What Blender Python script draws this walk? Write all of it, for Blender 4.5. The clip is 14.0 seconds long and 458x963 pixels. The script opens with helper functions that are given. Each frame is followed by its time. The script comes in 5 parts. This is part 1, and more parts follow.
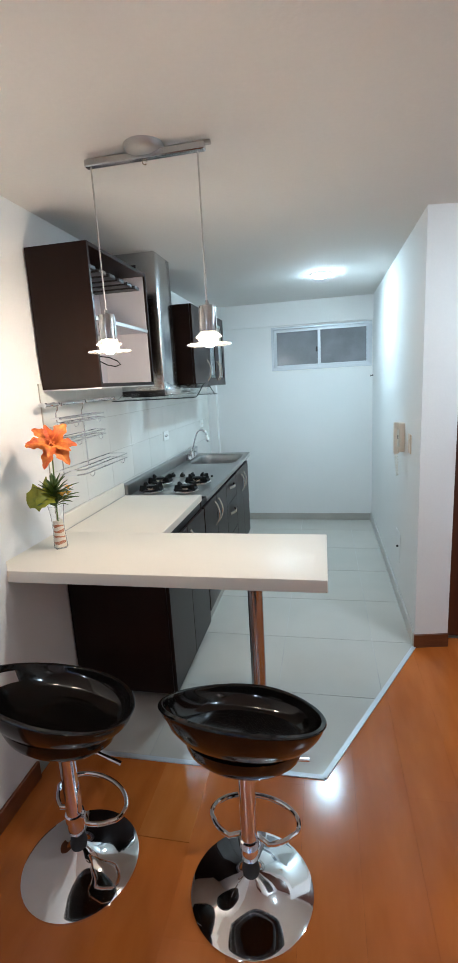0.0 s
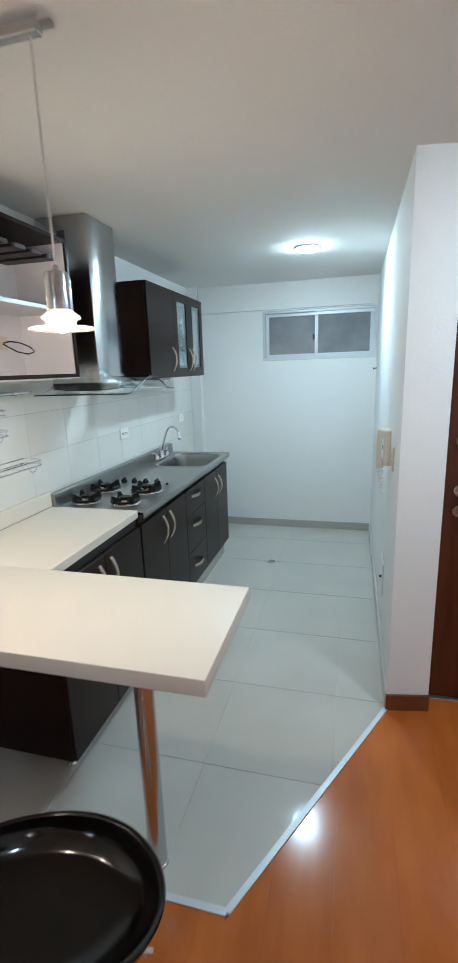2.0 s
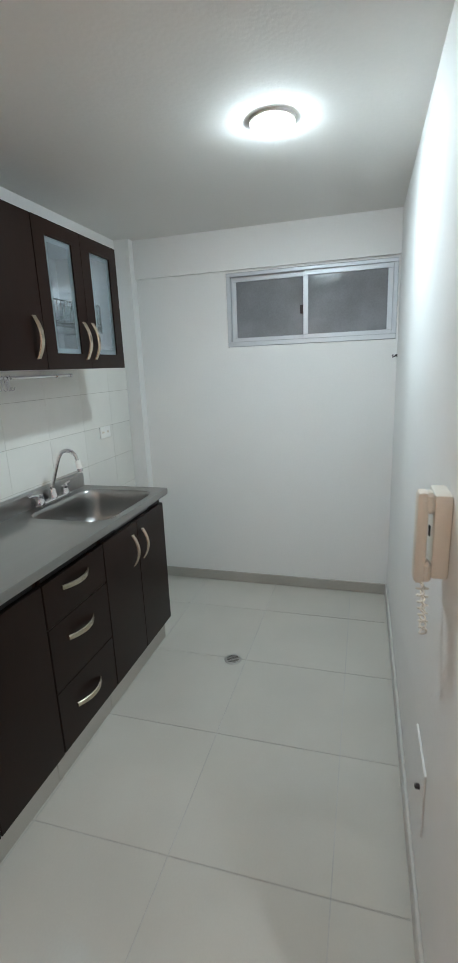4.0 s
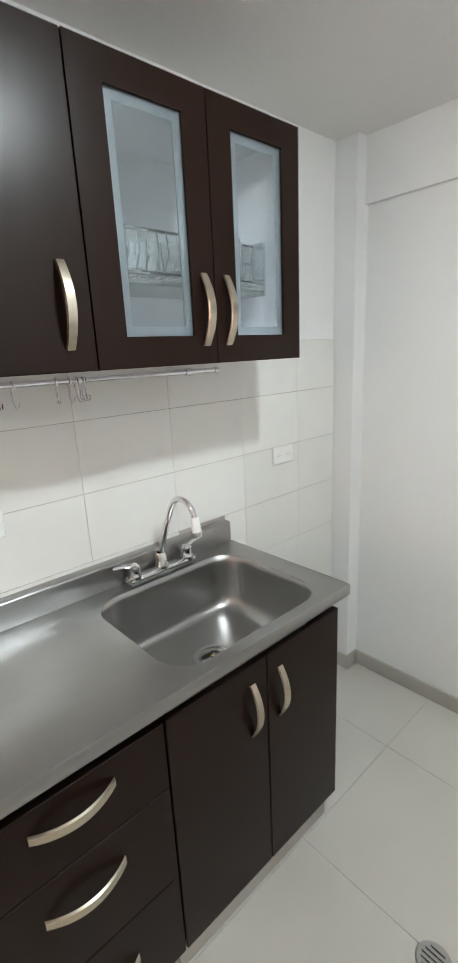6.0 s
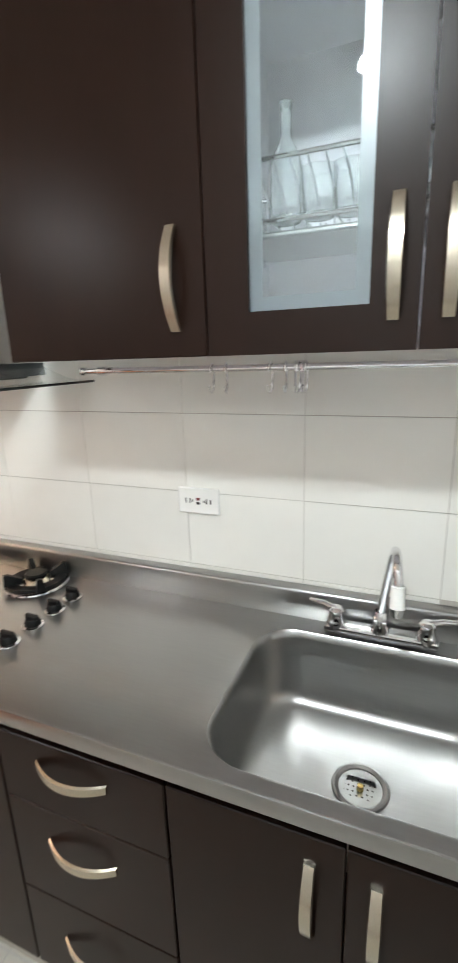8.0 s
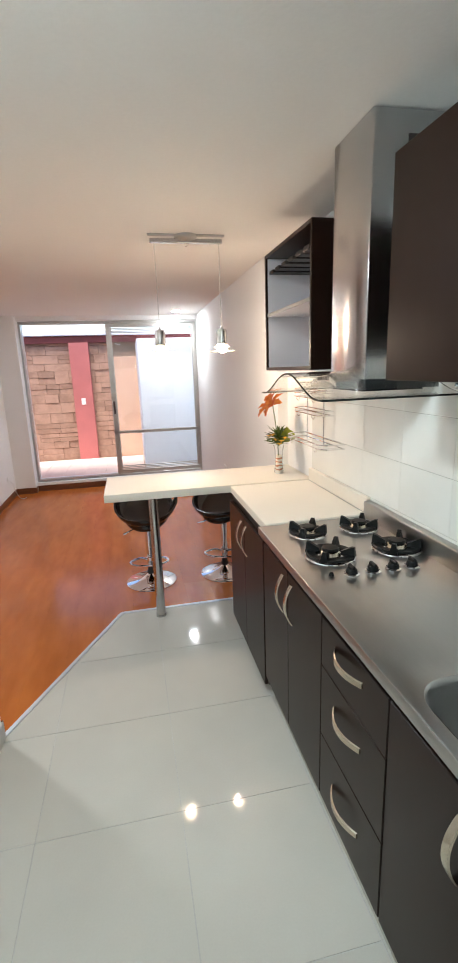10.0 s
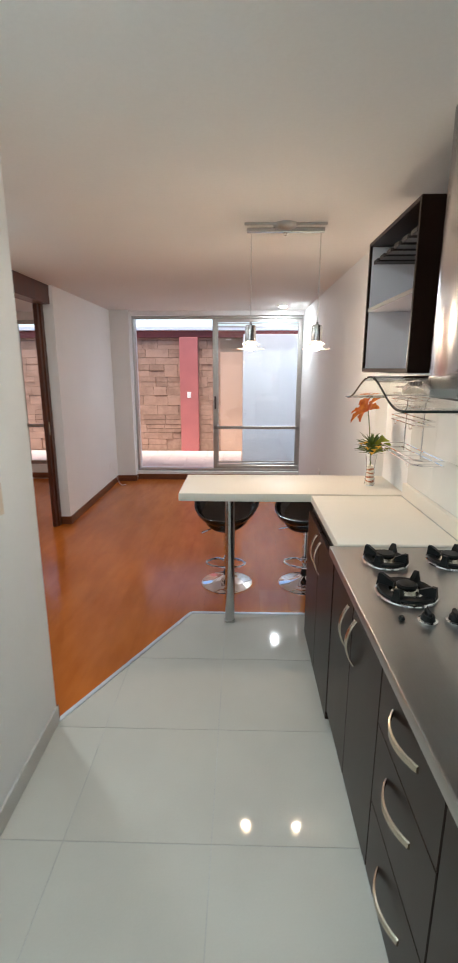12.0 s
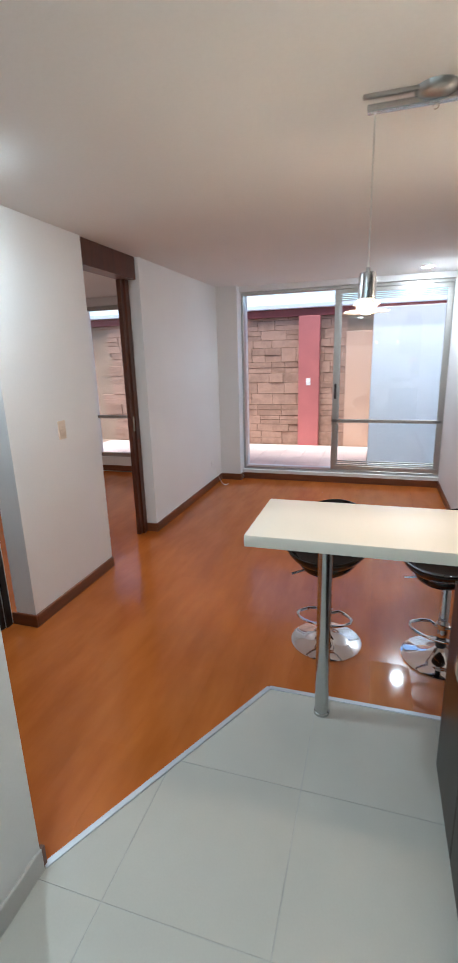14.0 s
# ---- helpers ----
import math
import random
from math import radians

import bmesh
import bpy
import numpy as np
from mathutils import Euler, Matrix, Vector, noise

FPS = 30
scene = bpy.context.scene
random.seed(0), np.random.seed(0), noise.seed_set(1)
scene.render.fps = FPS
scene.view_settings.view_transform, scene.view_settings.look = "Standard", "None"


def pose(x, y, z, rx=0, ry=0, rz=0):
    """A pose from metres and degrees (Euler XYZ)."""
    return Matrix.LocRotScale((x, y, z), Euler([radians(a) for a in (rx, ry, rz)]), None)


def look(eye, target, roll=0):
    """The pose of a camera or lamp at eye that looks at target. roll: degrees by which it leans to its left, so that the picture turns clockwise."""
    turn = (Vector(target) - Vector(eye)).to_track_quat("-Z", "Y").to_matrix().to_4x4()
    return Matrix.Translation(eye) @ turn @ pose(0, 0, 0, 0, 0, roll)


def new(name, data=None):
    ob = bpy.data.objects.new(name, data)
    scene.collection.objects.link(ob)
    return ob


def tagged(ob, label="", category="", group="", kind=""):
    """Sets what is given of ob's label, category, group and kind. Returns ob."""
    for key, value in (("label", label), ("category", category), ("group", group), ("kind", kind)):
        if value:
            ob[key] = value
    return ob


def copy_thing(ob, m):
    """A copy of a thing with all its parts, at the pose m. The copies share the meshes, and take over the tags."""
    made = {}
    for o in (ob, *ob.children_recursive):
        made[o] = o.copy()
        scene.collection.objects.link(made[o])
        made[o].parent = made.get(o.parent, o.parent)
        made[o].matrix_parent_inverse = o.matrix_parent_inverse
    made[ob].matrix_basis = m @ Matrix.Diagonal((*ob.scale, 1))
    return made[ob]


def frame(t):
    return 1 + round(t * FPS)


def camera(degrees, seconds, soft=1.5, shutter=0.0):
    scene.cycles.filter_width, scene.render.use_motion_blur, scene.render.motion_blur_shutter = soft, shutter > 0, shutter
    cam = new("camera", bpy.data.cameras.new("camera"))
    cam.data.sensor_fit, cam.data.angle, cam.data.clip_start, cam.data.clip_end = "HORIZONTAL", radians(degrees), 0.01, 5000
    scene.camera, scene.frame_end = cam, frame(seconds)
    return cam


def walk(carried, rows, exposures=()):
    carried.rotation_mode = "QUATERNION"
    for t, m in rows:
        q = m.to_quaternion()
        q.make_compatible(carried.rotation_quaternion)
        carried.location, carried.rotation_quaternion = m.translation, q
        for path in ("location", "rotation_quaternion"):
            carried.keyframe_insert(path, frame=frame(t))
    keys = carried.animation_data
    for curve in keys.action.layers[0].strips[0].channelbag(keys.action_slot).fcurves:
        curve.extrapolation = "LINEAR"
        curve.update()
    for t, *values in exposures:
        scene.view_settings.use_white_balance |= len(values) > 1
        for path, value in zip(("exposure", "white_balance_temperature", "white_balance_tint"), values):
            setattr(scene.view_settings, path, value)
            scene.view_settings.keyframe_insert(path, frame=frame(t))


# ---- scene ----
cam = camera(52.2, 14.0, soft=1.7, shutter=0.25)
PATH = [
    (0, (0.247, 0.337, 1.567), (-0.153, 2.252, 1.151), -3.2),
    (0.5, (0.325, 0.406, 1.58), (-0.153, 2.298, 1.143), -3.1),
    (1, (0.46, 0.526, 1.606), (-0.114, 2.389, 1.158), -2.7),
    (1.5, (0.565, 0.669, 1.597), (-0.035, 2.522, 1.14), -2.4),
    (2, (0.556, 0.931, 1.59), (0.052, 2.808, 1.122), -1.9),
    (2.5, (0.556, 1.247, 1.589), (0.178, 3.153, 1.119), -1.6),
    (2.7, (0.581, 1.401, 1.583), (0.2, 3.306, 1.107), -1.8),
    (4.8, (0.529, 2.958, 1.51), (-0.229, 4.747, 1.034), -2.8),
    (5, (0.473, 3.06, 1.521), (-0.353, 4.817, 1.04), -3.1),
    (5.5, (0.345, 3.366, 1.53), (-0.747, 4.966, 1.033), -3.8),
    (6, (0.243, 3.647, 1.567), (-1.195, 4.933, 1.038), -2.8),
    (6.5, (0.153, 3.913, 1.539), (-1.503, 4.906, 1.02), -1.8),
    (7, (0.144, 4.162, 1.565), (-1.71, 4.693, 1.036), -2.5),
    (7.5, (0.152, 4.338, 1.55), (-1.785, 4.275, 1.059), -2.5),
    (8, (0.077, 4.443, 1.546), (-1.708, 3.707, 1.024), -1.9),
    (8.5, (0.045, 4.58, 1.57), (-1.277, 3.186, 1.012), -2.3),
    (9, (0.094, 4.709, 1.582), (-0.852, 3.023, 1.071), -1.8),
    (9.2, (0.099, 4.768, 1.579), (-0.725, 3.012, 1.094), -2.0),
    (11.3, (-0.044, 4.989, 1.62), (0.053, 3.048, 1.146), -1.0),
    (11.5, (-0.059, 4.967, 1.617), (0.073, 3.029, 1.142), -0.9),
    (12, (-0.094, 4.775, 1.595), (-0.043, 2.832, 1.122), 0.0),
    (12.5, (-0.135, 4.593, 1.604), (-0.412, 2.669, 1.134), 1.8),
    (13, (-0.186, 4.391, 1.587), (-0.365, 2.461, 1.092), -0.3),
    (13.5, (-0.237, 4.122, 1.582), (0.023, 2.205, 1.074), -2.0),
    (14, (-0.192, 3.833, 1.564), (0.391, 1.992, 1.042), -1.7),
]

EXPOSURES = [(0.0, 0.96, 5550, 6), (1.5, 0.92, 5550, 5), (2.7, 0.9, 5600, 4), (4.8, 0.5, 6700, 19), (5.0, 0.55, 6700, 19), (5.5, 0.85, 6900, 20), (6.0, 1.12, 6850, 20), (6.5, 1.22, 6800, 21), (7.5, 1.2, 6750, 20), (8.5, 1.38, 7050, 19), (9.0, 1.38, 6700, 14), (11.5, 1.0, 6350, 11), (13.0, 0.94, 6150, 9), (14.0, 1.02, 5800, 7)]
walk(cam, [(t, look(eye, target, roll)) for t, eye, target, roll in PATH], EXPOSURES)

# ---- world and light ----
world = bpy.data.worlds.new("World")
scene.world = world
world.use_nodes = True
wn = world.node_tree.nodes
sky = wn.new("ShaderNodeTexSky")
sky.sky_type = "NISHITA"
sky.sun_disc = False
sky.sun_elevation = radians(68)
sky.sun_rotation = radians(22)
wn["Background"].inputs[1].default_value = 0.15
world.node_tree.links.new(sky.outputs[0], wn["Background"].inputs[0])
sun = new("sun", bpy.data.lights.new("sun", "SUN"))
sun.data.energy = 3.0
sun.data.angle = radians(25)
sun.data.color = (1.0, 0.94, 0.88)
sun.matrix_world = look((0, 0, 0), (-0.14, -0.34, -0.92))
PENDANT_GLOW, KITCHEN_GLOW, ENTRY_GLOW, LIVING_GLOW, BEDROOM_FILL = 205.0, 218.0, 345.0, 480.0, 300.0

# ---- materials ----


def mat(name, col, rough=0.5, metal=0.0, var=0.1, scale=3.0, bump=0.0, bscale=150.0, stretch=(1, 1, 1), rvar=0.08, coat=0.0, pick=0.0, ior=1.5, col2=None, aniso=0.0):
    """A surface with slow blotches, fine grain in the bump and gloss, and optional change from piece to piece."""
    m = bpy.data.materials.new(name)
    m.use_nodes = True
    nt = m.node_tree
    bsdf = nt.nodes["Principled BSDF"]
    link = nt.links.new
    tc = nt.nodes.new("ShaderNodeTexCoord")
    mp = nt.nodes.new("ShaderNodeMapping")
    mp.inputs["Scale"].default_value = stretch
    link(tc.outputs["Object"], mp.inputs["Vector"])
    big = nt.nodes.new("ShaderNodeTexNoise")
    big.inputs["Scale"].default_value = scale
    big.inputs["Detail"].default_value = 5
    link(mp.outputs[0], big.inputs["Vector"])
    fine = nt.nodes.new("ShaderNodeTexNoise")
    fine.inputs["Scale"].default_value = bscale
    fine.inputs["Detail"].default_value = 3
    link(mp.outputs[0], fine.inputs["Vector"])
    ramp = nt.nodes.new("ShaderNodeValToRGB")
    dark = col2 or tuple(c * (1 - var) for c in col)
    light = col if col2 else tuple(min(1, c * (1 + var)) for c in col)
    ramp.color_ramp.elements[0].color = (*dark, 1)
    ramp.color_ramp.elements[1].color = (*light, 1)
    ramp.color_ramp.elements[0].position = 0.3
    ramp.color_ramp.elements[1].position = 0.7
    mixv = nt.nodes.new("ShaderNodeMath")
    mixv.operation = "MULTIPLY_ADD"
    link(fine.outputs["Fac"], mixv.inputs[0])
    mixv.inputs[1].default_value = 0.35
    sub = nt.nodes.new("ShaderNodeMath")
    sub.operation = "ADD"
    link(big.outputs["Fac"], sub.inputs[0])
    sub.inputs[1].default_value = -0.175
    link(sub.outputs[0], mixv.inputs[2])
    out = mixv.outputs[0]
    if pick:
        oi = nt.nodes.new("ShaderNodeObjectInfo")
        pk = nt.nodes.new("ShaderNodeMath")
        pk.operation = "MULTIPLY_ADD"
        link(oi.outputs["Random"], pk.inputs[0])
        pk.inputs[1].default_value = pick
        half = nt.nodes.new("ShaderNodeMath")
        half.operation = "ADD"
        link(out, half.inputs[0])
        half.inputs[1].default_value = -pick / 2
        link(half.outputs[0], pk.inputs[2])
        out = pk.outputs[0]
    link(out, ramp.inputs[0])
    link(ramp.outputs[0], bsdf.inputs["Base Color"])
    rr = nt.nodes.new("ShaderNodeMapRange")
    rr.inputs["To Min"].default_value = max(0.02, rough - rvar)
    rr.inputs["To Max"].default_value = min(1, rough + rvar)
    link(out, rr.inputs["Value"])
    link(rr.outputs[0], bsdf.inputs["Roughness"])
    bsdf.inputs["Metallic"].default_value = metal
    bsdf.inputs["IOR"].default_value = ior
    bsdf.inputs["Coat Weight"].default_value = coat
    if aniso:
        tg = nt.nodes.new("ShaderNodeTangent")
        tg.direction_type = "RADIAL"
        tg.axis = "Z"
        link(tg.outputs[0], bsdf.inputs["Tangent"])
        bsdf.inputs["Anisotropic"].default_value = aniso
        bsdf.inputs["Anisotropic Rotation"].default_value = 0.25
    if bump:
        bp = nt.nodes.new("ShaderNodeBump")
        bp.inputs["Strength"].default_value = 1.0
        bp.inputs["Distance"].default_value = bump
        link(fine.outputs["Fac"], bp.inputs["Height"])
        link(bp.outputs[0], bsdf.inputs["Normal"])
    return m


def glow(name, col, strength):
    m = bpy.data.materials.new(name)
    m.use_nodes = True
    b = m.node_tree.nodes["Principled BSDF"]
    b.inputs["Base Color"].default_value = (0.8, 0.8, 0.8, 1)
    b.inputs["Emission Color"].default_value = (*col, 1)
    b.inputs["Emission Strength"].default_value = strength
    return m


def clear(name, col=(1, 1, 1), rough=0.0, weight=1.0, ior=1.45):
    m = bpy.data.materials.new(name)
    m.use_nodes = True
    b = m.node_tree.nodes["Principled BSDF"]
    b.inputs["Base Color"].default_value = (*col, 1)
    b.inputs["Roughness"].default_value = rough
    b.inputs["IOR"].default_value = ior
    b.inputs["Transmission Weight"].default_value = weight
    return m


WALL = mat("wall_paint", (0.80, 0.79, 0.775), 0.75, var=0.025, scale=1.2, bump=0.0006, bscale=90)
CEIL = mat("ceiling_paint", (0.76, 0.74, 0.71), 0.85, var=0.03, scale=0.8, bump=0.0006, bscale=70)
TILE_FLOOR = mat("porcelain", (0.53, 0.505, 0.455), 0.05, var=0.04, scale=2.5, rvar=0.02, pick=0.25)
GROUT = mat("grout", (0.46, 0.445, 0.42), 0.9, var=0.15, bump=0.0005)
TILE_WALL = mat("glazed_tile", (0.76, 0.745, 0.70), 0.16, var=0.03, scale=2.0, bump=0.0003, bscale=12, rvar=0.05, pick=0.3)
GROUT_WALL = mat("wall_grout", (0.45, 0.415, 0.37), 0.9, var=0.15)
WOOD = mat("laminate", (0.49, 0.140, 0.025), 0.16, var=0.3, scale=2.4, bscale=7, stretch=(3.2, 0.8, 1), rvar=0.03, pick=0.12, col2=(0.39, 0.100, 0.016), ior=1.42)
# Smoother, lighter copy of the laminate, made to carry the ceiling light's reflection.
WOOD_SHINE = mat("laminate_shine", (0.55, 0.18, 0.04), 0.06, var=0.2, scale=2.4, bscale=7, stretch=(3.2, 0.8, 1), rvar=0.02, col2=(0.42, 0.12, 0.022))
SKIRT = mat("brown_skirting", (0.16, 0.05, 0.018), 0.35, var=0.25, scale=4, bscale=60, stretch=(1, 1, 8))
SKIRT_GREY = mat("taupe_skirting", (0.42, 0.395, 0.355), 0.35, var=0.1)
WENGE = mat("wenge_foil", (0.0135, 0.0057, 0.0036), 0.31, var=0.09, scale=3, bump=0.00004, bscale=60, stretch=(6, 6, 0.8), rvar=0.02, ior=1.26)
WENGE_DARK = mat("black_carcass", (0.010, 0.007, 0.006), 0.45, var=0.2)
DOORWOOD = mat("mahogany", (0.075, 0.019, 0.007), 0.33, var=0.35, scale=2.5, bscale=40, stretch=(7, 7, 0.7), bump=0.0002)
STEEL = mat("brushed_steel", (0.385, 0.38, 0.37), 0.30, 1.0, var=0.06, scale=5, bscale=200, stretch=(1, 0.08, 1), rvar=0.01)
STEEL_HOOD = mat("hood_steel", (0.52, 0.52, 0.52), 0.19, 1.0, var=0.02, scale=4, bscale=260, stretch=(1, 1, 0.05), rvar=0.012, aniso=0.8)
NICKEL = mat("satin_nickel", (0.57, 0.505, 0.41), 0.26, 1.0, var=0.03, rvar=0.03)
CHROME = mat("chrome", (0.80, 0.80, 0.81), 0.045, 1.0, var=0.02, rvar=0.02)
ALU = mat("aluminium", (0.46, 0.45, 0.43), 0.38, 1.0, var=0.06)
ALU_WHITE = mat("pale_aluminium", (0.60, 0.62, 0.65), 0.48, 0.5, var=0.04)
BAR = mat("cream_formica", (0.77, 0.705, 0.615), 0.36, var=0.02, scale=2, rvar=0.03, ior=1.28)
BLACK_GLOSS = mat("black_plastic", (0.005, 0.004, 0.0035), 0.13, var=0.2, rvar=0.04, ior=1.46)
BLACK = mat("black_iron", (0.006, 0.006, 0.006), 0.42, var=0.25, bump=0.0002, ior=1.28)
RUBBER = mat("rubber", (0.015, 0.015, 0.015), 0.6, var=0.2)
MELAMINE_GLOSS = mat("gloss_melamine", (0.72, 0.70, 0.70), 0.12, var=0.02, rvar=0.03)
MILKY = clear("milky_plastic", (0.95, 0.98, 0.98), 0.12, 0.9)
LINING = mat("white_melamine", (0.76, 0.73, 0.76), 0.5, var=0.02)
PLASTIC = mat("white_plastic", (0.80, 0.79, 0.76), 0.35, var=0.02)
OFFWHITE = mat("cream_plastic", (0.74, 0.69, 0.61), 0.38, var=0.03)
BEIGE = mat("beige_plastic", (0.72, 0.60, 0.48), 0.4, var=0.03)
SLOT = mat("dark_slot", (0.03, 0.02, 0.02), 0.6)
COPPER = mat("brass", (0.62, 0.45, 0.18), 0.25, 1.0)
GLASS = clear("clear_glass")
# Pale base and small diffuse share stand in for reflected haze on the panes.
GLASS_DOOR = clear("cabinet_glass", (0.80, 0.87, 0.88), 0.0, 0.96)
GLASS_HOOD = clear("hood_glass", (0.97, 0.99, 0.98), 0.0, ior=1.2)
EDGE = mat("glass_edge", (0.012, 0.018, 0.016), 0.2, var=0.2)
FROST = clear("etched_glass", (0.55, 0.635, 0.655), 0.3, 0.9)
SHADE_GLASS = clear("shade_glass", (1.0, 0.95, 0.87), 0.2, 0.95)
NIGHT_GLASS = mat("shaft_glass", (0.22, 0.225, 0.24), 0.12, var=0.15, scale=5, bump=0.0004, bscale=120)
STONE = mat("sandstone", (0.40, 0.245, 0.175), 0.85, var=0.3, scale=7, bump=0.005, bscale=25, pick=0.4, col2=(0.27, 0.16, 0.11))
MORTAR = mat("mortar", (0.33, 0.23, 0.16), 0.95, var=0.2, bump=0.002)
PINK = mat("pink_paint", (0.42, 0.13, 0.12), 0.8, var=0.08, bump=0.0008)
PEACH = mat("peach_paint", (0.56, 0.37, 0.265), 0.75, var=0.08, bump=0.0008)
REDBEAM = mat("oxide_red_paint", (0.20, 0.045, 0.04), 0.7, var=0.15)
PATIO = mat("patio_tile", (0.78, 0.62, 0.55), 0.5, var=0.08, pick=0.3)
PALE = mat("blue_white_paint", (0.66, 0.70, 0.77), 0.5, var=0.03)
PETAL = mat("orange_petal", (0.80, 0.27, 0.035), 0.65, var=0.5, scale=22, bscale=90, bump=0.0006, col2=(0.50, 0.055, 0.012))
LEAF = mat("green_leaf", (0.10, 0.15, 0.012), 0.55, var=0.3, scale=25, col2=(0.035, 0.07, 0.008))
LEAF_LIME = mat("lime_leaf", (0.34, 0.33, 0.02), 0.55, var=0.3, scale=22, col2=(0.18, 0.21, 0.015))
BUD = mat("yellow_bud", (0.75, 0.42, 0.03), 0.6, var=0.2)
SAND_A = mat("terracotta_sand", (0.42, 0.15, 0.07), 0.9, var=0.2, bscale=400, bump=0.0006)
SAND_B = mat("cream_sand", (0.70, 0.60, 0.47), 0.9, var=0.15, bscale=400, bump=0.0006)
BULB = glow("warm_bulb", (1.0, 0.77, 0.55), PENDANT_GLOW)
DOME = glow("cool_dome", (0.77, 0.96, 1.0), KITCHEN_GLOW)
DOME_ENTRY = glow("entry_dome", (0.85, 0.97, 1.0), ENTRY_GLOW)
# Warm fill light for the bedroom.
FILL_BED = glow("bedroom_fill", (1.0, 0.86, 0.74), BEDROOM_FILL)
DOME_B = glow("white_dome", (0.90, 0.97, 1.0), LIVING_GLOW)

# ---- building helpers ----
ORIGIN = {}


def thing(name, at, label, category, group="", kind=""):
    ob = new(name)
    ob.empty_display_size = 0.05
    ob.location = at
    ORIGIN[ob.name] = Vector(at)
    return tagged(ob, label, category, group, kind)


def mesh_of(name, bm, material, at=(0, 0, 0), smooth=True):
    bmesh.ops.translate(bm, verts=bm.verts, vec=-Vector(at))
    bmesh.ops.recalc_face_normals(bm, faces=bm.faces)
    me = bpy.data.meshes.new(name)
    bm.to_mesh(me)
    bm.free()
    me.materials.append(material)
    if smooth:
        for p in me.polygons:
            p.use_smooth = True
        me.set_sharp_from_angle(angle=radians(34))
    return me


def part(name, bm, material, parent, label="", smooth=True):
    """One mesh object under a thing or a part; the bmesh is in world metres."""
    at = ORIGIN[parent.name]
    ob = new(name, mesh_of(name, bm, material, at, smooth))
    ob.parent = parent
    ORIGIN[ob.name] = at
    return tagged(ob, label)


def solid(name, bm, material, label, category, at=None, kind="", group=""):
    """A top-level thing of one mesh."""
    if at is None:
        at = (0, 0, 0)
    ob = new(name, mesh_of(name, bm, material, at))
    ob.location = at
    ORIGIN[ob.name] = Vector(at)
    return tagged(ob, label, category, group, kind)


def box(x0, x1, y0, y1, z0, z1, bevel=0.0, bm=None, seg=1):
    own = bmesh.new()
    v = [own.verts.new((x, y, z)) for x in (x0, x1) for y in (y0, y1) for z in (z0, z1)]
    for f in ((0, 1, 3, 2), (4, 6, 7, 5), (0, 4, 5, 1), (2, 3, 7, 6), (0, 2, 6, 4), (1, 5, 7, 3)):
        own.faces.new([v[i] for i in f])
    if bevel:
        bmesh.ops.bevel(own, geom=own.edges[:], offset=bevel, segments=seg, affect="EDGES", profile=0.5)
    return join(own, bm)


def join(own, bm):
    if bm is None:
        return own
    me = bpy.data.meshes.new("tmp")
    own.to_mesh(me)
    own.free()
    bm.from_mesh(me)
    bpy.data.meshes.remove(me)
    return bm


def lathe(profile, at, seg=32, bm=None, closed=False):
    """Turn (radius, z) pairs round the upright axis through at."""
    bm = bm or bmesh.new()
    rings = []
    for r, z in profile:
        if r < 1e-6:
            rings.append([bm.verts.new((at[0], at[1], at[2] + z))])
        else:
            rings.append([bm.verts.new((at[0] + r * math.cos(2 * math.pi * i / seg), at[1] + r * math.sin(2 * math.pi * i / seg), at[2] + z)) for i in range(seg)])
    pairs = list(zip(rings, rings[1:]))
    if closed:
        pairs.append((rings[-1], rings[0]))
    for a, b in pairs:
        for i in range(seg):
            j = (i + 1) % seg
            if len(a) == 1 and len(b) > 1:
                bm.faces.new((a[0], b[j], b[i]))
            elif len(b) == 1 and len(a) > 1:
                bm.faces.new((a[i], a[j], b[0]))
            elif len(a) > 1:
                bm.faces.new((a[i], a[j], b[j], b[i]))
    return bm


def tube(points, r, seg=8, bm=None, loop=False):
    """A round bar along points; r is one radius, or one for each point."""
    bm = bm or bmesh.new()
    pts = [Vector(p) for p in points]
    n = len(pts)
    rs = r if isinstance(r, (list, tuple)) else [r] * n
    rings, up = [], None
    for i, p in enumerate(pts):
        a = pts[(i - 1) % n] if (loop or i) else p
        b = pts[(i + 1) % n] if (loop or i < n - 1) else p
        d = (b - a).normalized()
        if up is None:
            up = Vector((0, 0, 1)) if abs(d.z) < 0.9 else Vector((1, 0, 0))
        side = d.cross(up).normalized()
        up = side.cross(d).normalized()
        rings.append([bm.verts.new(p + rs[i] * (math.cos(2 * math.pi * k / seg) * side + math.sin(2 * math.pi * k / seg) * up)) for k in range(seg)])
    for i in range(n if loop else n - 1):
        a, b = rings[i], rings[(i + 1) % n]
        for k in range(seg):
            m = (k + 1) % seg
            bm.faces.new((a[k], a[m], b[m], b[k]))
    if not loop:
        bm.faces.new(rings[0][::-1])
        bm.faces.new(rings[-1])
    return bm


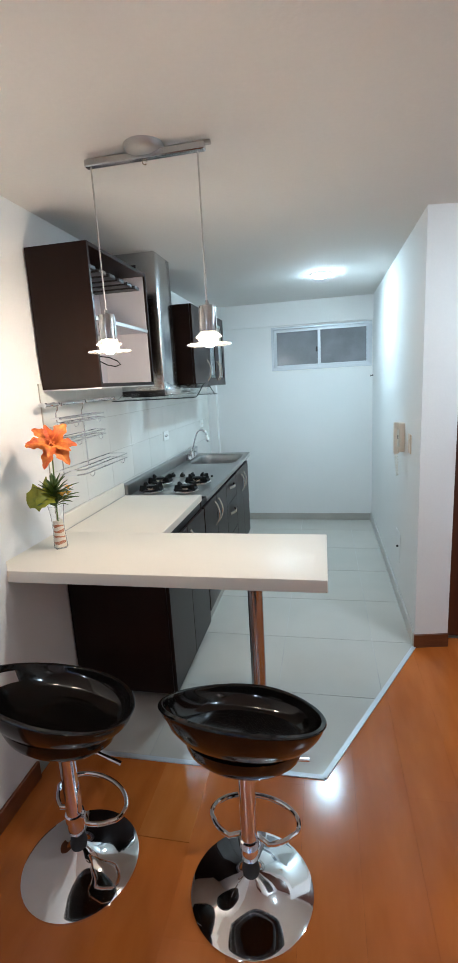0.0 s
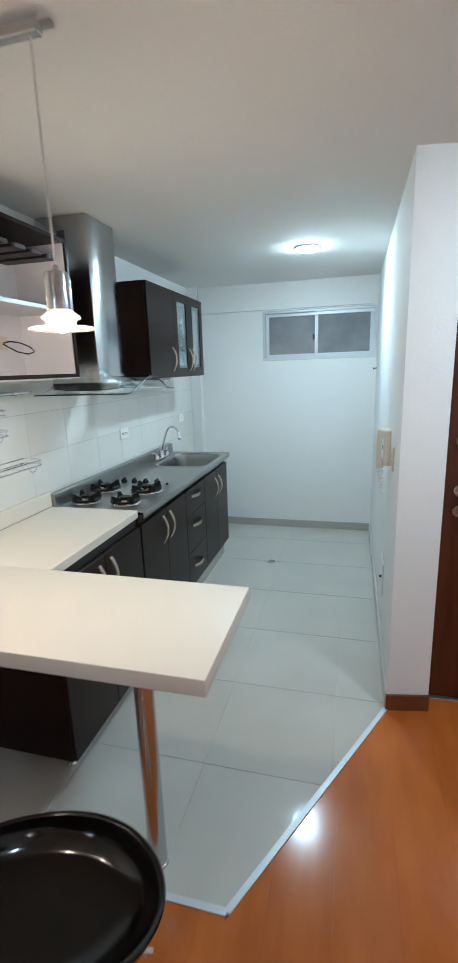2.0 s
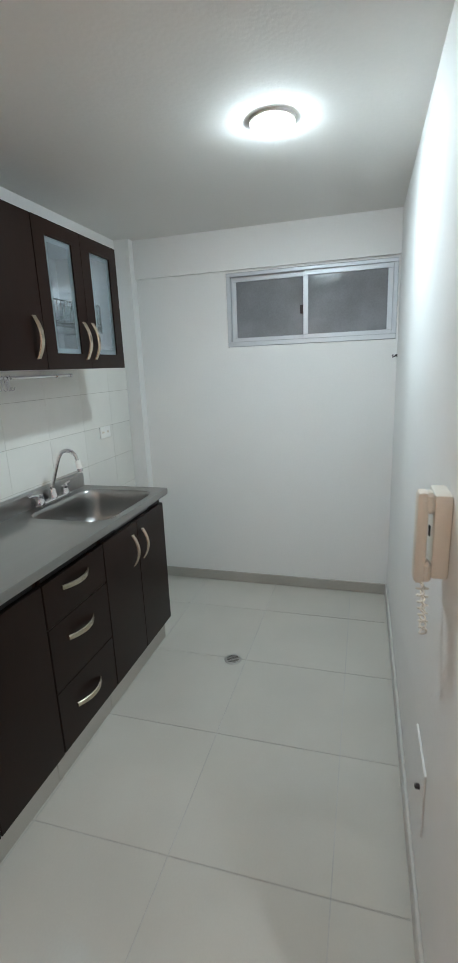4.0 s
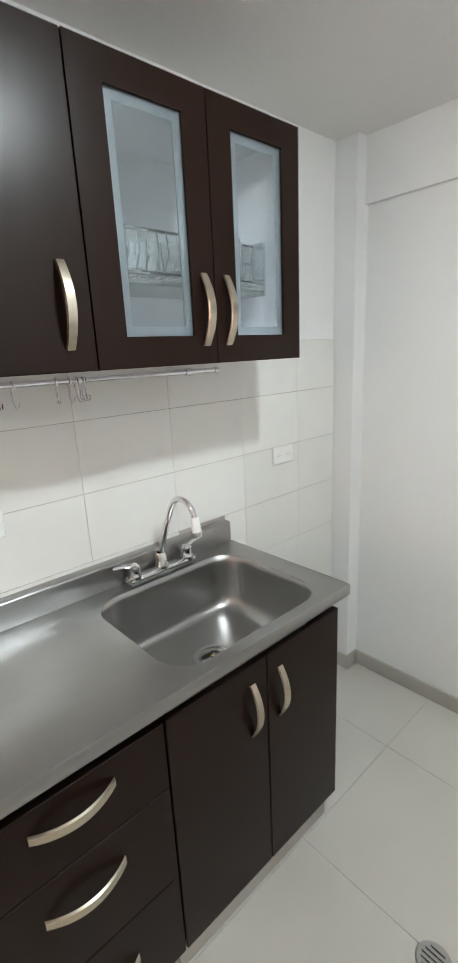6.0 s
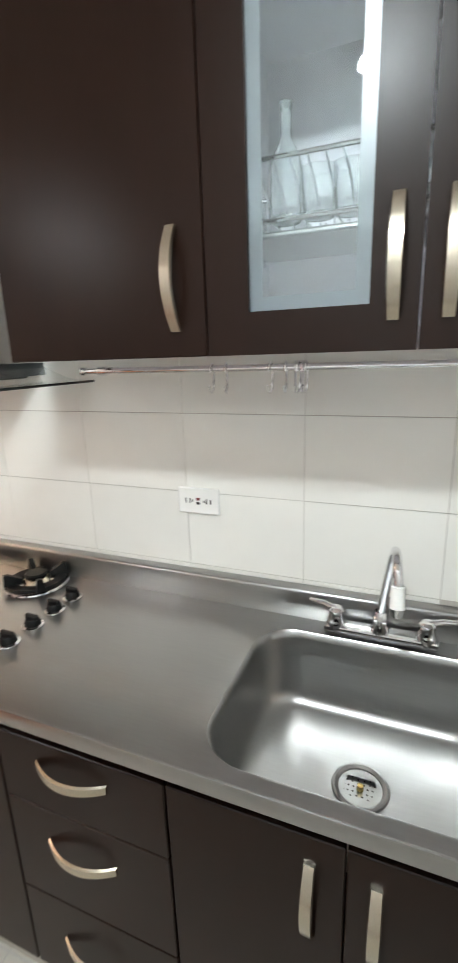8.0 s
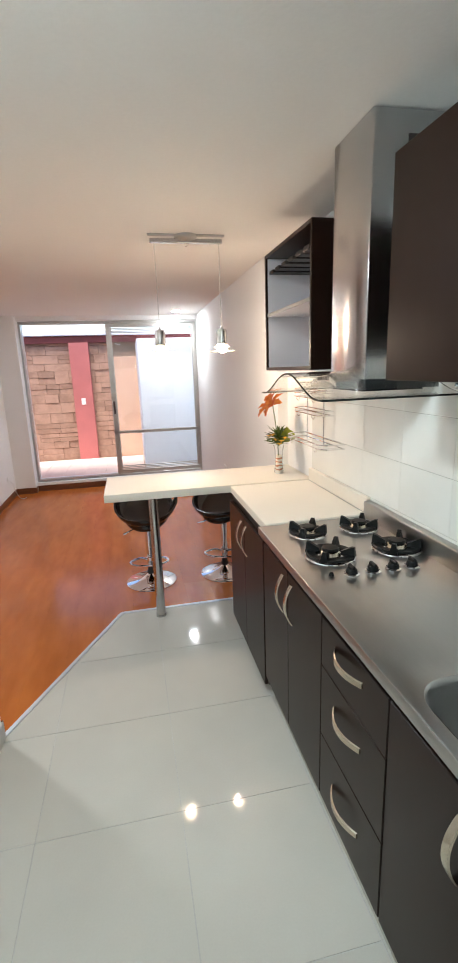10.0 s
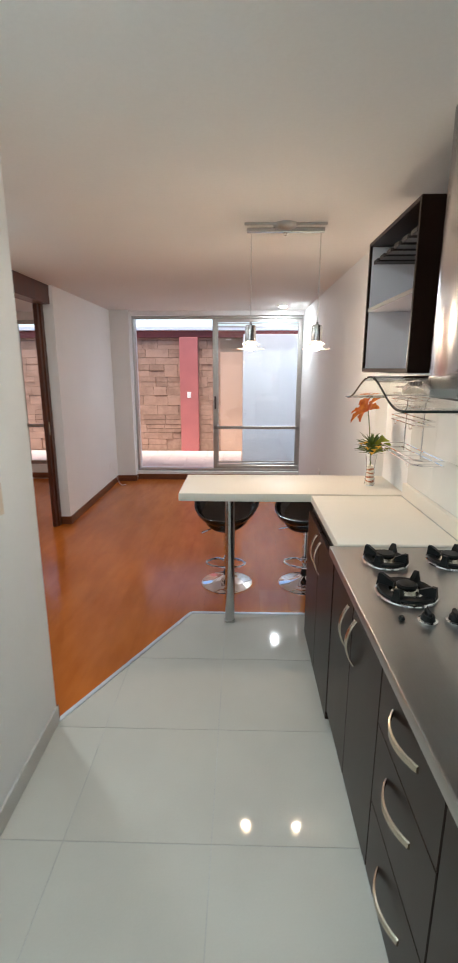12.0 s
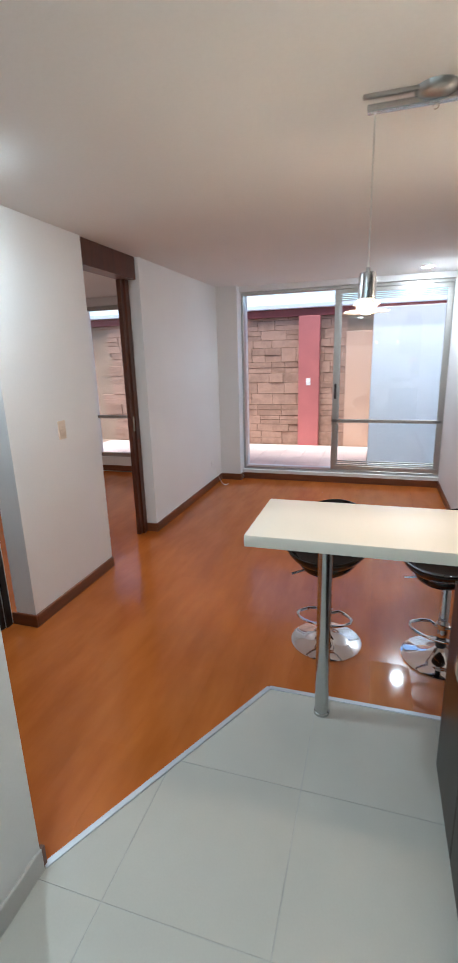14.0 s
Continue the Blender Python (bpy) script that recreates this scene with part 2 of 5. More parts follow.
def prism(poly, z0, z1, bm=None):
    """An upright prism over a convex polygon of (x, y)."""
    bm = bm or bmesh.new()
    lo = [bm.verts.new((x, y, z0)) for x, y in poly]
    hi = [bm.verts.new((x, y, z1)) for x, y in poly]
    n = len(poly)
    bm.faces.new(hi)
    bm.faces.new(lo[::-1])
    for i in range(n):
        j = (i + 1) % n
        bm.faces.new((lo[i], lo[j], hi[j], hi[i]))
    return bm


def clip(poly, a, b, c):
    """The part of a polygon where a x + b y <= c."""
    res = []
    for i, p in enumerate(poly):
        q = poly[(i + 1) % len(poly)]
        dp, dq = a * p[0] + b * p[1] - c, a * q[0] + b * q[1] - c
        if dp <= 0:
            res.append(p)
        if (dp < 0 < dq) or (dq < 0 < dp):
            t = dp / (dp - dq)
            res.append((p[0] + t * (q[0] - p[0]), p[1] + t * (q[1] - p[1])))
    return res


def arch_handle(at, along, outward, length, rise, width, thick):
    """A bowed flat bar handle: ends on the face, middle standing off it."""
    bm = bmesh.new()
    along, outward, at = Vector(along), Vector(outward), Vector(at)
    side = along.cross(outward)
    n, rows = 14, []
    for i in range(n + 1):
        u = i / n
        h = rise * (1 - (2 * u - 1) ** 2)
        w = width * (0.9 + 0.1 * math.sin(math.pi * u))
        p = at + along * length * (u - 0.5)
        rows.append([bm.verts.new(p + outward * (h + d) + side * s * w / 2) for d, s in ((0, -1), (thick, -0.8), (thick, 0.8), (0, 1))])
    for a, b in zip(rows, rows[1:]):
        for k in range(4):
            m = (k + 1) % 4
            bm.faces.new((a[k], a[m], b[m], b[k]))
    bm.faces.new(rows[0])
    bm.faces.new(rows[-1][::-1])
    return bm


def wall(name, axis, a0, a1, b0, b1, z0, z1, holes, material, label):
    """A wall along x or y: a is its thickness, b its run; holes are (b0, b1, z0, z1)."""
    bm = bmesh.new()
    cuts = sorted({b0, b1, *[h for o in holes for h in o[:2]]})
    for p, q in zip(cuts, cuts[1:]):
        gaps = sorted((o[2], o[3]) for o in holes if o[0] <= p and q <= o[1])
        z = z0
        for g0, g1 in gaps + [(z1, z1)]:
            if g0 > z:
                if axis == "y":
                    box(a0, a1, p, q, z, g0, bm=bm)
                else:
                    box(p, q, a0, a1, z, g0, bm=bm)
            z = g1
    return solid(name, bm, material, label, "wall", kind="structure")


# ---- structure ----
H = 2.345
LX, LXL, RX, EY = -1.0, -0.935, 0.75, 5.49
solid("floor_slab", box(-1.6, 4.2, -2.3, 5.9, -0.2, -0.012), GROUT, "grey concrete screed under the floors", "floor", kind="structure")
solid("ceiling", box(-1.6, 4.2, -2.3, 5.9, H, H + 0.2), CEIL, "smooth matt white painted ceiling", "ceiling", kind="structure")
wall("wall_kitchen_back", "y", LX - 0.2, LX - 0.008, 1.80, 5.9, -0.05, H, [], WALL, "white painted wall behind the kitchen units")
wall("wall_living_side", "y", LX - 0.2, LXL, -2.3, 1.80, -0.05, H, [], WALL, "white painted long wall of the living room")
wall("wall_kitchen_end", "x", EY, EY + 0.16, LX - 0.008, 4.2, -0.05, H, [(-0.289, 0.742, 1.65, 2.098)], WALL, "white painted end wall below a small window")
solid("wall_partition", prism([(RX, 2.95), (RX + 0.185, 2.985), (RX + 0.185, EY), (RX, EY)], -0.05, H), WALL, "white painted partition ending at the entrance", "wall", kind="structure")
wall("wall_living_near", "y", 1.708, 1.85, 0.903, 1.78, -0.05, H, [], WALL, "white painted wall with a light switch")
wall("wall_living_far", "y", 1.69, 1.85, -2.3, 0.14, -0.05, H, [], WALL, "white painted wall beside the bedroom door")
wall("wall_entry_side", "y", 1.89, 2.0, 1.78, 3.2, -0.05, H, [(1.84, 2.66, -0.05, 2.08)], WALL, "white painted wall of the entrance niche")
wall("wall_entry", "x", 3.07, 3.2, RX + 0.185, 2.0, -0.05, H, [(0.94, 1.84, -0.05, 2.31)], WALL, "white wall round the entrance door")
wall("wall_bedroom_end", "x", 1.78, 1.9, 2.0, 4.2, -0.05, H, [], WALL, "white painted bedroom wall")
wall("wall_bedroom_side", "y", 4.0, 4.2, -2.3, 1.9, -0.05, H, [], WALL, "white painted bedroom side wall")
# Out-of-view wall added so that no daylight enters the hall.
wall("hall_light_block", "y", 4.0, 4.2, 1.9, 3.95, -0.05, H, [], WALL, "unseen white wall added to keep daylight out of the hall")
wall("wall_behind_entry", "x", 3.95, 4.1, RX + 0.185, 4.2, -0.05, H, [], WALL, "plain white corridor wall")
wall("wall_garden_front", "x", -2.26, -1.90, LX - 0.2, 1.85, -0.05, H, [(LXL - 0.05, 1.427, 0.115, 2.285)], WALL, "white wall with a wide glazed opening")
wall("wall_bedroom_front", "x", -2.26, -1.95, 1.85, 4.2, -0.05, H, [(2.0, 3.72, 0.20, 2.24)], WALL, "white bedroom wall with a glazed opening")
solid("pilaster_corner", box(LX - 0.008, -0.905, 5.412, EY, 0, H), WALL, "narrow white corner pilaster", "pilaster", kind="structure")
solid("pilaster_garden", box(1.43, 1.69, -1.90, -1.80, 0, H), WALL, "white pilaster beside the glazed door", "pilaster", kind="structure")
solid("beam_end", box(-0.905, RX, EY - 0.022, EY, 2.110, H), WALL, "shallow white beam over the window", "beam", kind="structure")


def skirting(name, boxes, material, label):
    bm = bmesh.new()
    for b in boxes:
        box(*b, bevel=0.003, bm=bm)
    solid(name, bm, material, label, "skirting", kind="structure")


skirting("baseboard_living", [(LXL, LXL + 0.014, -1.88, 1.79, 0, 0.08), (1.676, 1.69, -1.80, 0.154, 0, 0.08), (1.69, 1.85, 0.14, 0.154, 0, 0.08),
                              (1.694, 1.708, 0.903, 1.78, 0, 0.08), (1.694, 1.875, 1.78, 1.794, 0, 0.08), (1.708, 1.85, 0.889, 0.903, 0, 0.08),
                              (1.43, 1.676, -1.80, -1.786, 0, 0.08), (1.416, 1.43, -1.88, -1.786, 0, 0.08), (LXL, 1.416, -1.90, -1.886, 0, 0.08), (1.86, 3.99, -1.95, -1.936, 0, 0.08),
                              ], SKIRT, "reddish brown wooden skirting board")
solid("baseboard_entry", prism([(RX - 0.006, 2.935), (RX + 0.187, 2.971), (RX + 0.187, 2.985), (RX - 0.006, 2.949)], 0, 0.078), SKIRT, "short reddish brown skirting on the partition end", "skirting", kind="structure")
skirting("baseboard_kitchen", [(-0.893, RX, EY - 0.012, EY, 0, 0.075), (LX, -0.893, 5.40, 5.412, 0, 0.075), (-0.905, -0.893, 5.412, EY, 0, 0.075)], SKIRT_GREY, "taupe tiled skirting")
skirting("baseboard_partition", [(RX - 0.012, RX, 2.952, EY - 0.012, 0, 0.085)], mat("pale_skirting", (0.55, 0.53, 0.50), 0.35, var=0.06), "pale tiled skirting on the partition")

# ---- doors and windows ----


def kitchen_window():
    w = thing("window_1", (0.217, EY, 1.66), "small sliding window with pale aluminium frame and grey panes", "window", kind="structure")
    x0, x1, z0, z1, y = -0.287, 0.740, 1.652, 2.096, EY - 0.006
    bm = bmesh.new()
    for b in ((x0, x1, y, y + 0.07, z0, z0 + 0.03), (x0, x1, y, y + 0.07, z1 - 0.022, z1), (x0, x0 + 0.025, y, y + 0.07, z0 + 0.03, z1 - 0.022), (x1 - 0.025, x1, y, y + 0.07, z0 + 0.03, z1 - 0.022)):
        box(*b, bevel=0.003, bm=bm)
    part("window_frame", bm, ALU_WHITE, w)
    for a, b, d in ((x0 + 0.025, 0.225, 0.035), (0.195, x1 - 0.025, 0.012)):
        bm = bmesh.new()
        for q in ((a, b, z0 + 0.03, z0 + 0.055), (a, b, z1 - 0.05, z1 - 0.022), (a, a + 0.03, z0 + 0.055, z1 - 0.05), (b - 0.03, b, z0 + 0.055, z1 - 0.05)):
            box(q[0], q[1], y + d, y + d + 0.022, q[2], q[3], bevel=0.002, bm=bm)
        sash = part("sash", bm, ALU_WHITE, w)
        part("pane", box(a + 0.028, b - 0.028, y + d + 0.008, y + d + 0.014, z0 + 0.053, z1 - 0.048), NIGHT_GLASS, sash, "grey obscured pane")
    part("latch", box(0.175, 0.193, y + 0.018, y + 0.034, 1.83, 1.88, 0.003), SLOT, w)


kitchen_window()


def glazed_door():
    w = thing("door_1", (0.22, -2.0, 0.115), "wide aluminium sliding patio door, one leaf shut", "sliding door", kind="structure")
    x0, x1, z0, z1, y = LXL - 0.05, 1.425, 0.117, 2.283, -2.05
    bm = bmesh.new()
    for b in ((x0, x1, y, y + 0.09, z0, z0 + 0.03), (x0, x1, y, y + 0.09, z1 - 0.035, z1), (x0, x0 + 0.06, y, y + 0.09, z0 + 0.03, z1 - 0.035), (x1 - 0.03, x1, y, y + 0.09, z0 + 0.03, z1 - 0.035)):
        box(*b, bevel=0.003, bm=bm)
    part("door_frame", bm, ALU, w)
    a, b = x0 + 0.06, 0.31
    bm = bmesh.new()
    for q in ((a, b, z0 + 0.032, z0 + 0.085), (a, b, 2.20, 2.245), (a, b, 0.735, 0.775), (a, a + 0.055, z0 + 0.085, 2.20), (b - 0.06, b, z0 + 0.085, 2.20)):
        box(q[0], q[1], y + 0.05, y + 0.085, q[2], q[3], bevel=0.003, bm=bm)
    leaf = part("leaf", bm, ALU, w, "sliding aluminium leaf")
    for q in ((z0 + 0.16, 0.735), (0.775, 2.115)):
        pane = part("pane", box(a + 0.05, b - 0.055, y + 0.064, y + 0.07, *q), GLASS, leaf)
        pane.visible_shadow = False
    for i in range(4):
        part("slat", box(a + 0.05, b - 0.055, y + 0.058, y + 0.076, 2.123 + 0.019 * i, 2.133 + 0.019 * i, 0.002), ALU, leaf)
    for i in range(3):
        part("slat", box(a + 0.05, b - 0.055, y + 0.058, y + 0.076, z0 + 0.09 + 0.023 * i, z0 + 0.103 + 0.023 * i, 0.002), ALU, leaf)
    part("door_handle", box(b - 0.045, b - 0.02, y + 0.085, y + 0.105, 1.02, 1.2, 0.004), SLOT, leaf, "dark recessed pull")
    bm = bmesh.new()
    for q in ((0.235, 0.275, z0 + 0.03, z1 - 0.035),):
        box(q[0], q[1], y + 0.005, y + 0.04, q[2], q[3], bevel=0.003, bm=bm)
    part("mullion", bm, ALU, w)


glazed_door()


def bedroom_glazing():
    w = thing("window_2", (2.85, -2.0, 0.2), "brown framed glazed bedroom window to the patio", "window", kind="structure")
    x0, x1, z0, z1, y = 2.0, 3.72, 0.202, 2.238, -2.05
    bm = bmesh.new()
    for b in ((x0, x1, z0, z0 + 0.05), (x0, x1, z1 - 0.05, z1), (x0, x0 + 0.04, z0 + 0.05, z1 - 0.05), (x1 - 0.04, x1, z0 + 0.05, z1 - 0.05), (3.04, 3.10, z0 + 0.05, z1 - 0.05), (x0 + 0.04, 3.04, 0.75, 0.79), (3.10, x1 - 0.04, 0.75, 0.79)):
        box(b[0], b[1], y, y + 0.07, b[2], b[3], bevel=0.003, bm=bm)
    part("window_frame", bm, ALU, w)
    for a, b in ((x0 + 0.04, 3.04), (3.10, x1 - 0.04)):
        for q in ((z0 + 0.05, 0.75), (0.79, z1 - 0.05)):
            pane = part("pane", box(a, b, y + 0.03, y + 0.036, *q), GLASS, w)
            pane.visible_shadow = False


bedroom_glazing()


def entrance_door():
    d = thing("door_2", (1.39, 3.09, 0.0), "dark mahogany entrance door with nickel lock and lever", "door", kind="structure")
    part("door_leaf", box(0.945, 1.835, 3.085, 3.125, 0.006, 2.30, 0.003), DOORWOOD, d)
    for z, r, dep in ((1.265, 0.031, 0.016), (1.045, 0.026, 0.012), (0.952, 0.025, 0.012)):
        bm = tube([(1.015, 3.086, z), (1.015, 3.086 - dep, z)], r, 24)
        rose = part("escutcheon", bm, NICKEL, d, "round satin nickel plate")
        if z > 1.2:
            part("thumb_turn", box(0.992, 1.038, 3.048, 3.07, z - 0.008, z + 0.008, 0.004), NICKEL, rose)
        elif z > 1:
            part("lever", tube([(1.015, 3.074, z), (1.015, 3.040, z), (1.03, 3.032, z), (1.135, 3.032, z)], 0.0095, 10), NICKEL, rose)
        else:
            part("keyhole", box(1.011, 1.019, 3.0725, 3.0745, z - 0.01, z + 0.01), SLOT, rose)


entrance_door()


def niche_door():
    d = thing("door_3", (1.9, 2.21, 0.0), "dark wooden frame of an unlit doorway in the entrance niche", "door frame", kind="structure")
    part("jamb", box(1.89, 1.99, 1.841, 1.865, 0, 2.08, 0.002), WENGE_DARK, d)
    part("jamb", box(1.89, 1.99, 2.635, 2.659, 0, 2.08, 0.002), WENGE_DARK, d)
    bm = bmesh.new()
    box(1.876, 1.889, 1.796, 1.84, 0, 2.12, 0.002, bm)
    box(1.876, 1.889, 2.66, 2.72, 0, 2.12, 0.002, bm)
    box(1.876, 1.889, 1.84, 2.66, 2.08, 2.12, 0.002, bm)
    part("architrave", bm, WENGE_DARK, d)


niche_door()


def bedroom_door():
    d = thing("door_4", (1.8, 0.44, 0.0), "brown wooden frame of an open bedroom doorway", "door frame", kind="structure")
    part("lintel", box(1.715, 1.85, 0.15, 0.889, 2.175, H - 0.001, 0.003), DOORWOOD, d)
    part("jamb", box(1.78, 1.85, 0.156, 0.22, 0, 2.175, 0.003), DOORWOOD, d)
    part("jamb", box(1.78, 1.85, 0.855, 0.875, 0, 2.175, 0.003), DOORWOOD, d)
    part("door_edge", box(1.795, 1.832, 0.221, 0.27, 0.008, 2.17, 0.003), DOORWOOD, d, "edge of a slid-back wooden door")
    part("door_handle", box(1.783, 1.796, 0.235, 0.255, 0.95, 1.08, 0.003), NICKEL, d)


bedroom_door()

# ---- patio ----
SY = -3.95
solid("patio_floor", box(-3.0, 6.0, -5.5, -2.26, -0.1, 0.07), MORTAR, "pale pink terrace bed", "terrace", kind="structure")
solid("patio_backing", box(-3.0, 6.0, SY - 0.25, SY - 0.04, 0.0, 2.12), MORTAR, "rendered garden wall behind the stone facing", "wall", kind="structure")
solid("patio_beam", box(-3.0, 6.0, SY - 0.2, SY + 0.06, 2.12, 2.23), REDBEAM, "oxide red painted beam on the garden wall", "beam", kind="structure")
solid("gutter", box(-3.0, 6.0, SY - 0.28, SY + 0.12, 2.235, 2.31, 0.01), PALE, "white gutter above the garden wall", "gutter", kind="structure")
solid("pink_column", box(0.69, 1.02, SY - 0.02, SY + 0.10, 0.07, 2.12, 0.006), PINK, "pink painted flat column on the garden wall", "column", kind="structure")
solid("peach_panel", box(-0.16, 0.29, SY - 0.02, SY + 0.03, 0.07, 1.87, 0.004), PEACH, "peach painted wall strip", "wall", kind="structure")
solid("white_partition", box(-2.6, -0.115, -3.90, -2.62, 0.07, 2.09, 0.006), PALE, "blue-white painted patio store wall", "wall", kind="structure")
solid("wall_patio_left", box(-3.0, -2.8, -5.5, -2.26, 0.0, 3.0), PINK, "pink side wall of the patio", "wall", kind="structure")
sw = thing("patio_switch", (0.859, SY + 0.10, 1.115), "white switch plate on the pink column", "switch")
part("plate", box(0.825, 0.893, SY + 0.10, SY + 0.11, 1.06, 1.17, 0.003), PLASTIC, sw)
part("rocker", box(0.845, 0.873, SY + 0.11, SY + 0.115, 1.09, 1.14, 0.002), PLASTIC, sw)

# ---- lamps ----


def dome_light(x, y, r, h, material, label):
    """A round fitting: a white ring on the ceiling with an opal diffuser seated inside it."""
    t = thing("ceiling_light", (x, y, H), label, "ceiling light")
    part("rim", lathe([(r + 0.001, 0), (r + 0.012, 0), (r + 0.012, -0.006), (r + 0.008, -0.010), (r + 0.001, -0.010)], (x, y, H), 40, closed=True), PLASTIC, t)
    prof = [(r * math.cos(a), -0.009 - h * math.sin(a)) for a in [math.pi / 2 * i / 10 for i in range(10)]] + [(0, -0.009 - h)]
    part("diffuser", lathe(prof, (x, y, H), 40), material, t, "glowing opal diffuser")


dome_light(0.24, 4.28, 0.070, 0.022, DOME, "round opal kitchen ceiling light, switched on")
dome_light(1.42, 2.20, 0.050, 0.016, DOME_ENTRY, "round opal entrance ceiling light, switched on")
dome_light(-0.61, -1.45, 0.046, 0.006, DOME_B, "small round living room ceiling light, switched on")
# Lamp out of view, added to brighten the bedroom beyond the doorway.
dome_light(2.95, 0.10, 0.048, 0.003, FILL_BED, "small round ceiling light added unseen to brighten the bedroom")


def pendant_lamp():
    t = thing("pendant_lamp", (-0.31, 2.0, H), "brushed steel bar lamp with two lit glass pendants", "pendant lamp")
    part("canopy", lathe([(0, -0.034), (0.03, -0.032), (0.052, -0.024), (0.064, -0.013), (0.068, 0)], (-0.325, 2.0, H), 36), ALU, t)
    part("rail", box(-0.537, -0.118, 1.985, 2.012, H - 0.041, H - 0.018, 0.003), STEEL_HOOD, t)
    part("ceiling_strip", box(-0.545, -0.105, 2.022, 2.038, H - 0.012, H, 0.002), ALU, t)
    part("hook", tube([(-0.325 + 0.008 * math.cos(a), 1.998, H - 0.049 + 0.008 * math.sin(a)) for a in [i * 0.6 for i in range(10)]], 0.0018, 6), NICKEL, t)
    for x in (-0.518, -0.143):
        part("cord", tube([(x, 1.998, H - 0.038), (x, 1.998, 1.835)], 0.0028, 8), mat("cord_sleeve", (0.55, 0.53, 0.5), 0.5), t)
        cup = part("cup", lathe([(0, 1.845), (0.006, 1.845), (0.008, 1.832), (0.027, 1.828), (0.031, 1.815), (0.031, 1.742), (0.028, 1.740), (0.028, 1.81), (0, 1.815)], (x, 1.998, 0), 28), STEEL_HOOD, t, "brushed steel cylinder")
        part("bulb", lathe([(0, 1.690), (0.012, 1.692), (0.021, 1.702), (0.023, 1.716), (0.018, 1.732), (0.012, 1.745), (0, 1.746)], (x, 1.998, 0), 20), BULB, cup, "glowing warm bulb")
        g = part("glass_collar", lathe([(0.029, 1.741), (0.045, 1.728), (0.047, 1.723), (0.036, 1.716), (0.033, 1.700), (0.030, 1.700), (0.033, 1.718), (0.041, 1.724), (0.028, 1.735)], (x, 1.998, 0), 32, closed=True), SHADE_GLASS, cup)
        g.visible_shadow = False
        g = part("glass_disc", lathe([(0.026, 1.706), (0.076, 1.702), (0.078, 1.699), (0.076, 1.696), (0.026, 1.698)], (x, 1.998, 0), 40, closed=True), SHADE_GLASS, cup, "flat glass disc shade")
        g.visible_shadow = False


pendant_lamp()

# ---- bar and worktops ----
t = thing("breakfast_bar", (-0.38, 2.03, 0.0), "cream topped breakfast bar on one steel post", "breakfast bar")
part("bar_top", box(LX - 0.005, 0.254, 1.794, 2.264, 0.868, 0.915, 0.004, seg=2), BAR, t)
post = part("post", lathe([(0, 0.868), (0.030, 0.868), (0.030, 0.012), (0, 0.012)], (-0.028, 2.04, 0), 32), STEEL_HOOD, t, "brushed steel tube post")
part("foot_plate", lathe([(0, 0.0), (0.034, 0.0), (0.034, 0.012), (0.030, 0.014)], (-0.028, 2.04, 0), 32), STEEL_HOOD, post)
t = thing("cream_worktop", (-0.76, 2.64, 0.865), "cream laminate worktop with a low upstand", "worktop")
part("slab", box(LX, -0.484, 2.270, 3.003, 0.868, 0.908, 0.003), BAR, t)
part("joint", box(LX + 0.001, LX + 0.0235, 2.272, 3.001, 0.9075, 0.9098), ALU, t, "dark joint line")
part("upstand", box(LX, LX + 0.022, 2.270, 3.003, 0.9098, 0.985, 0.003), BAR, t)

# ---- base cabinets ----
FX = -0.474


def handle(parent, at, along, length=0.165):
    part("handle", arch_handle(at, along, (1, 0, 0), length, 0.028, 0.022, 0.005), NICKEL, parent, "bowed satin nickel handle")


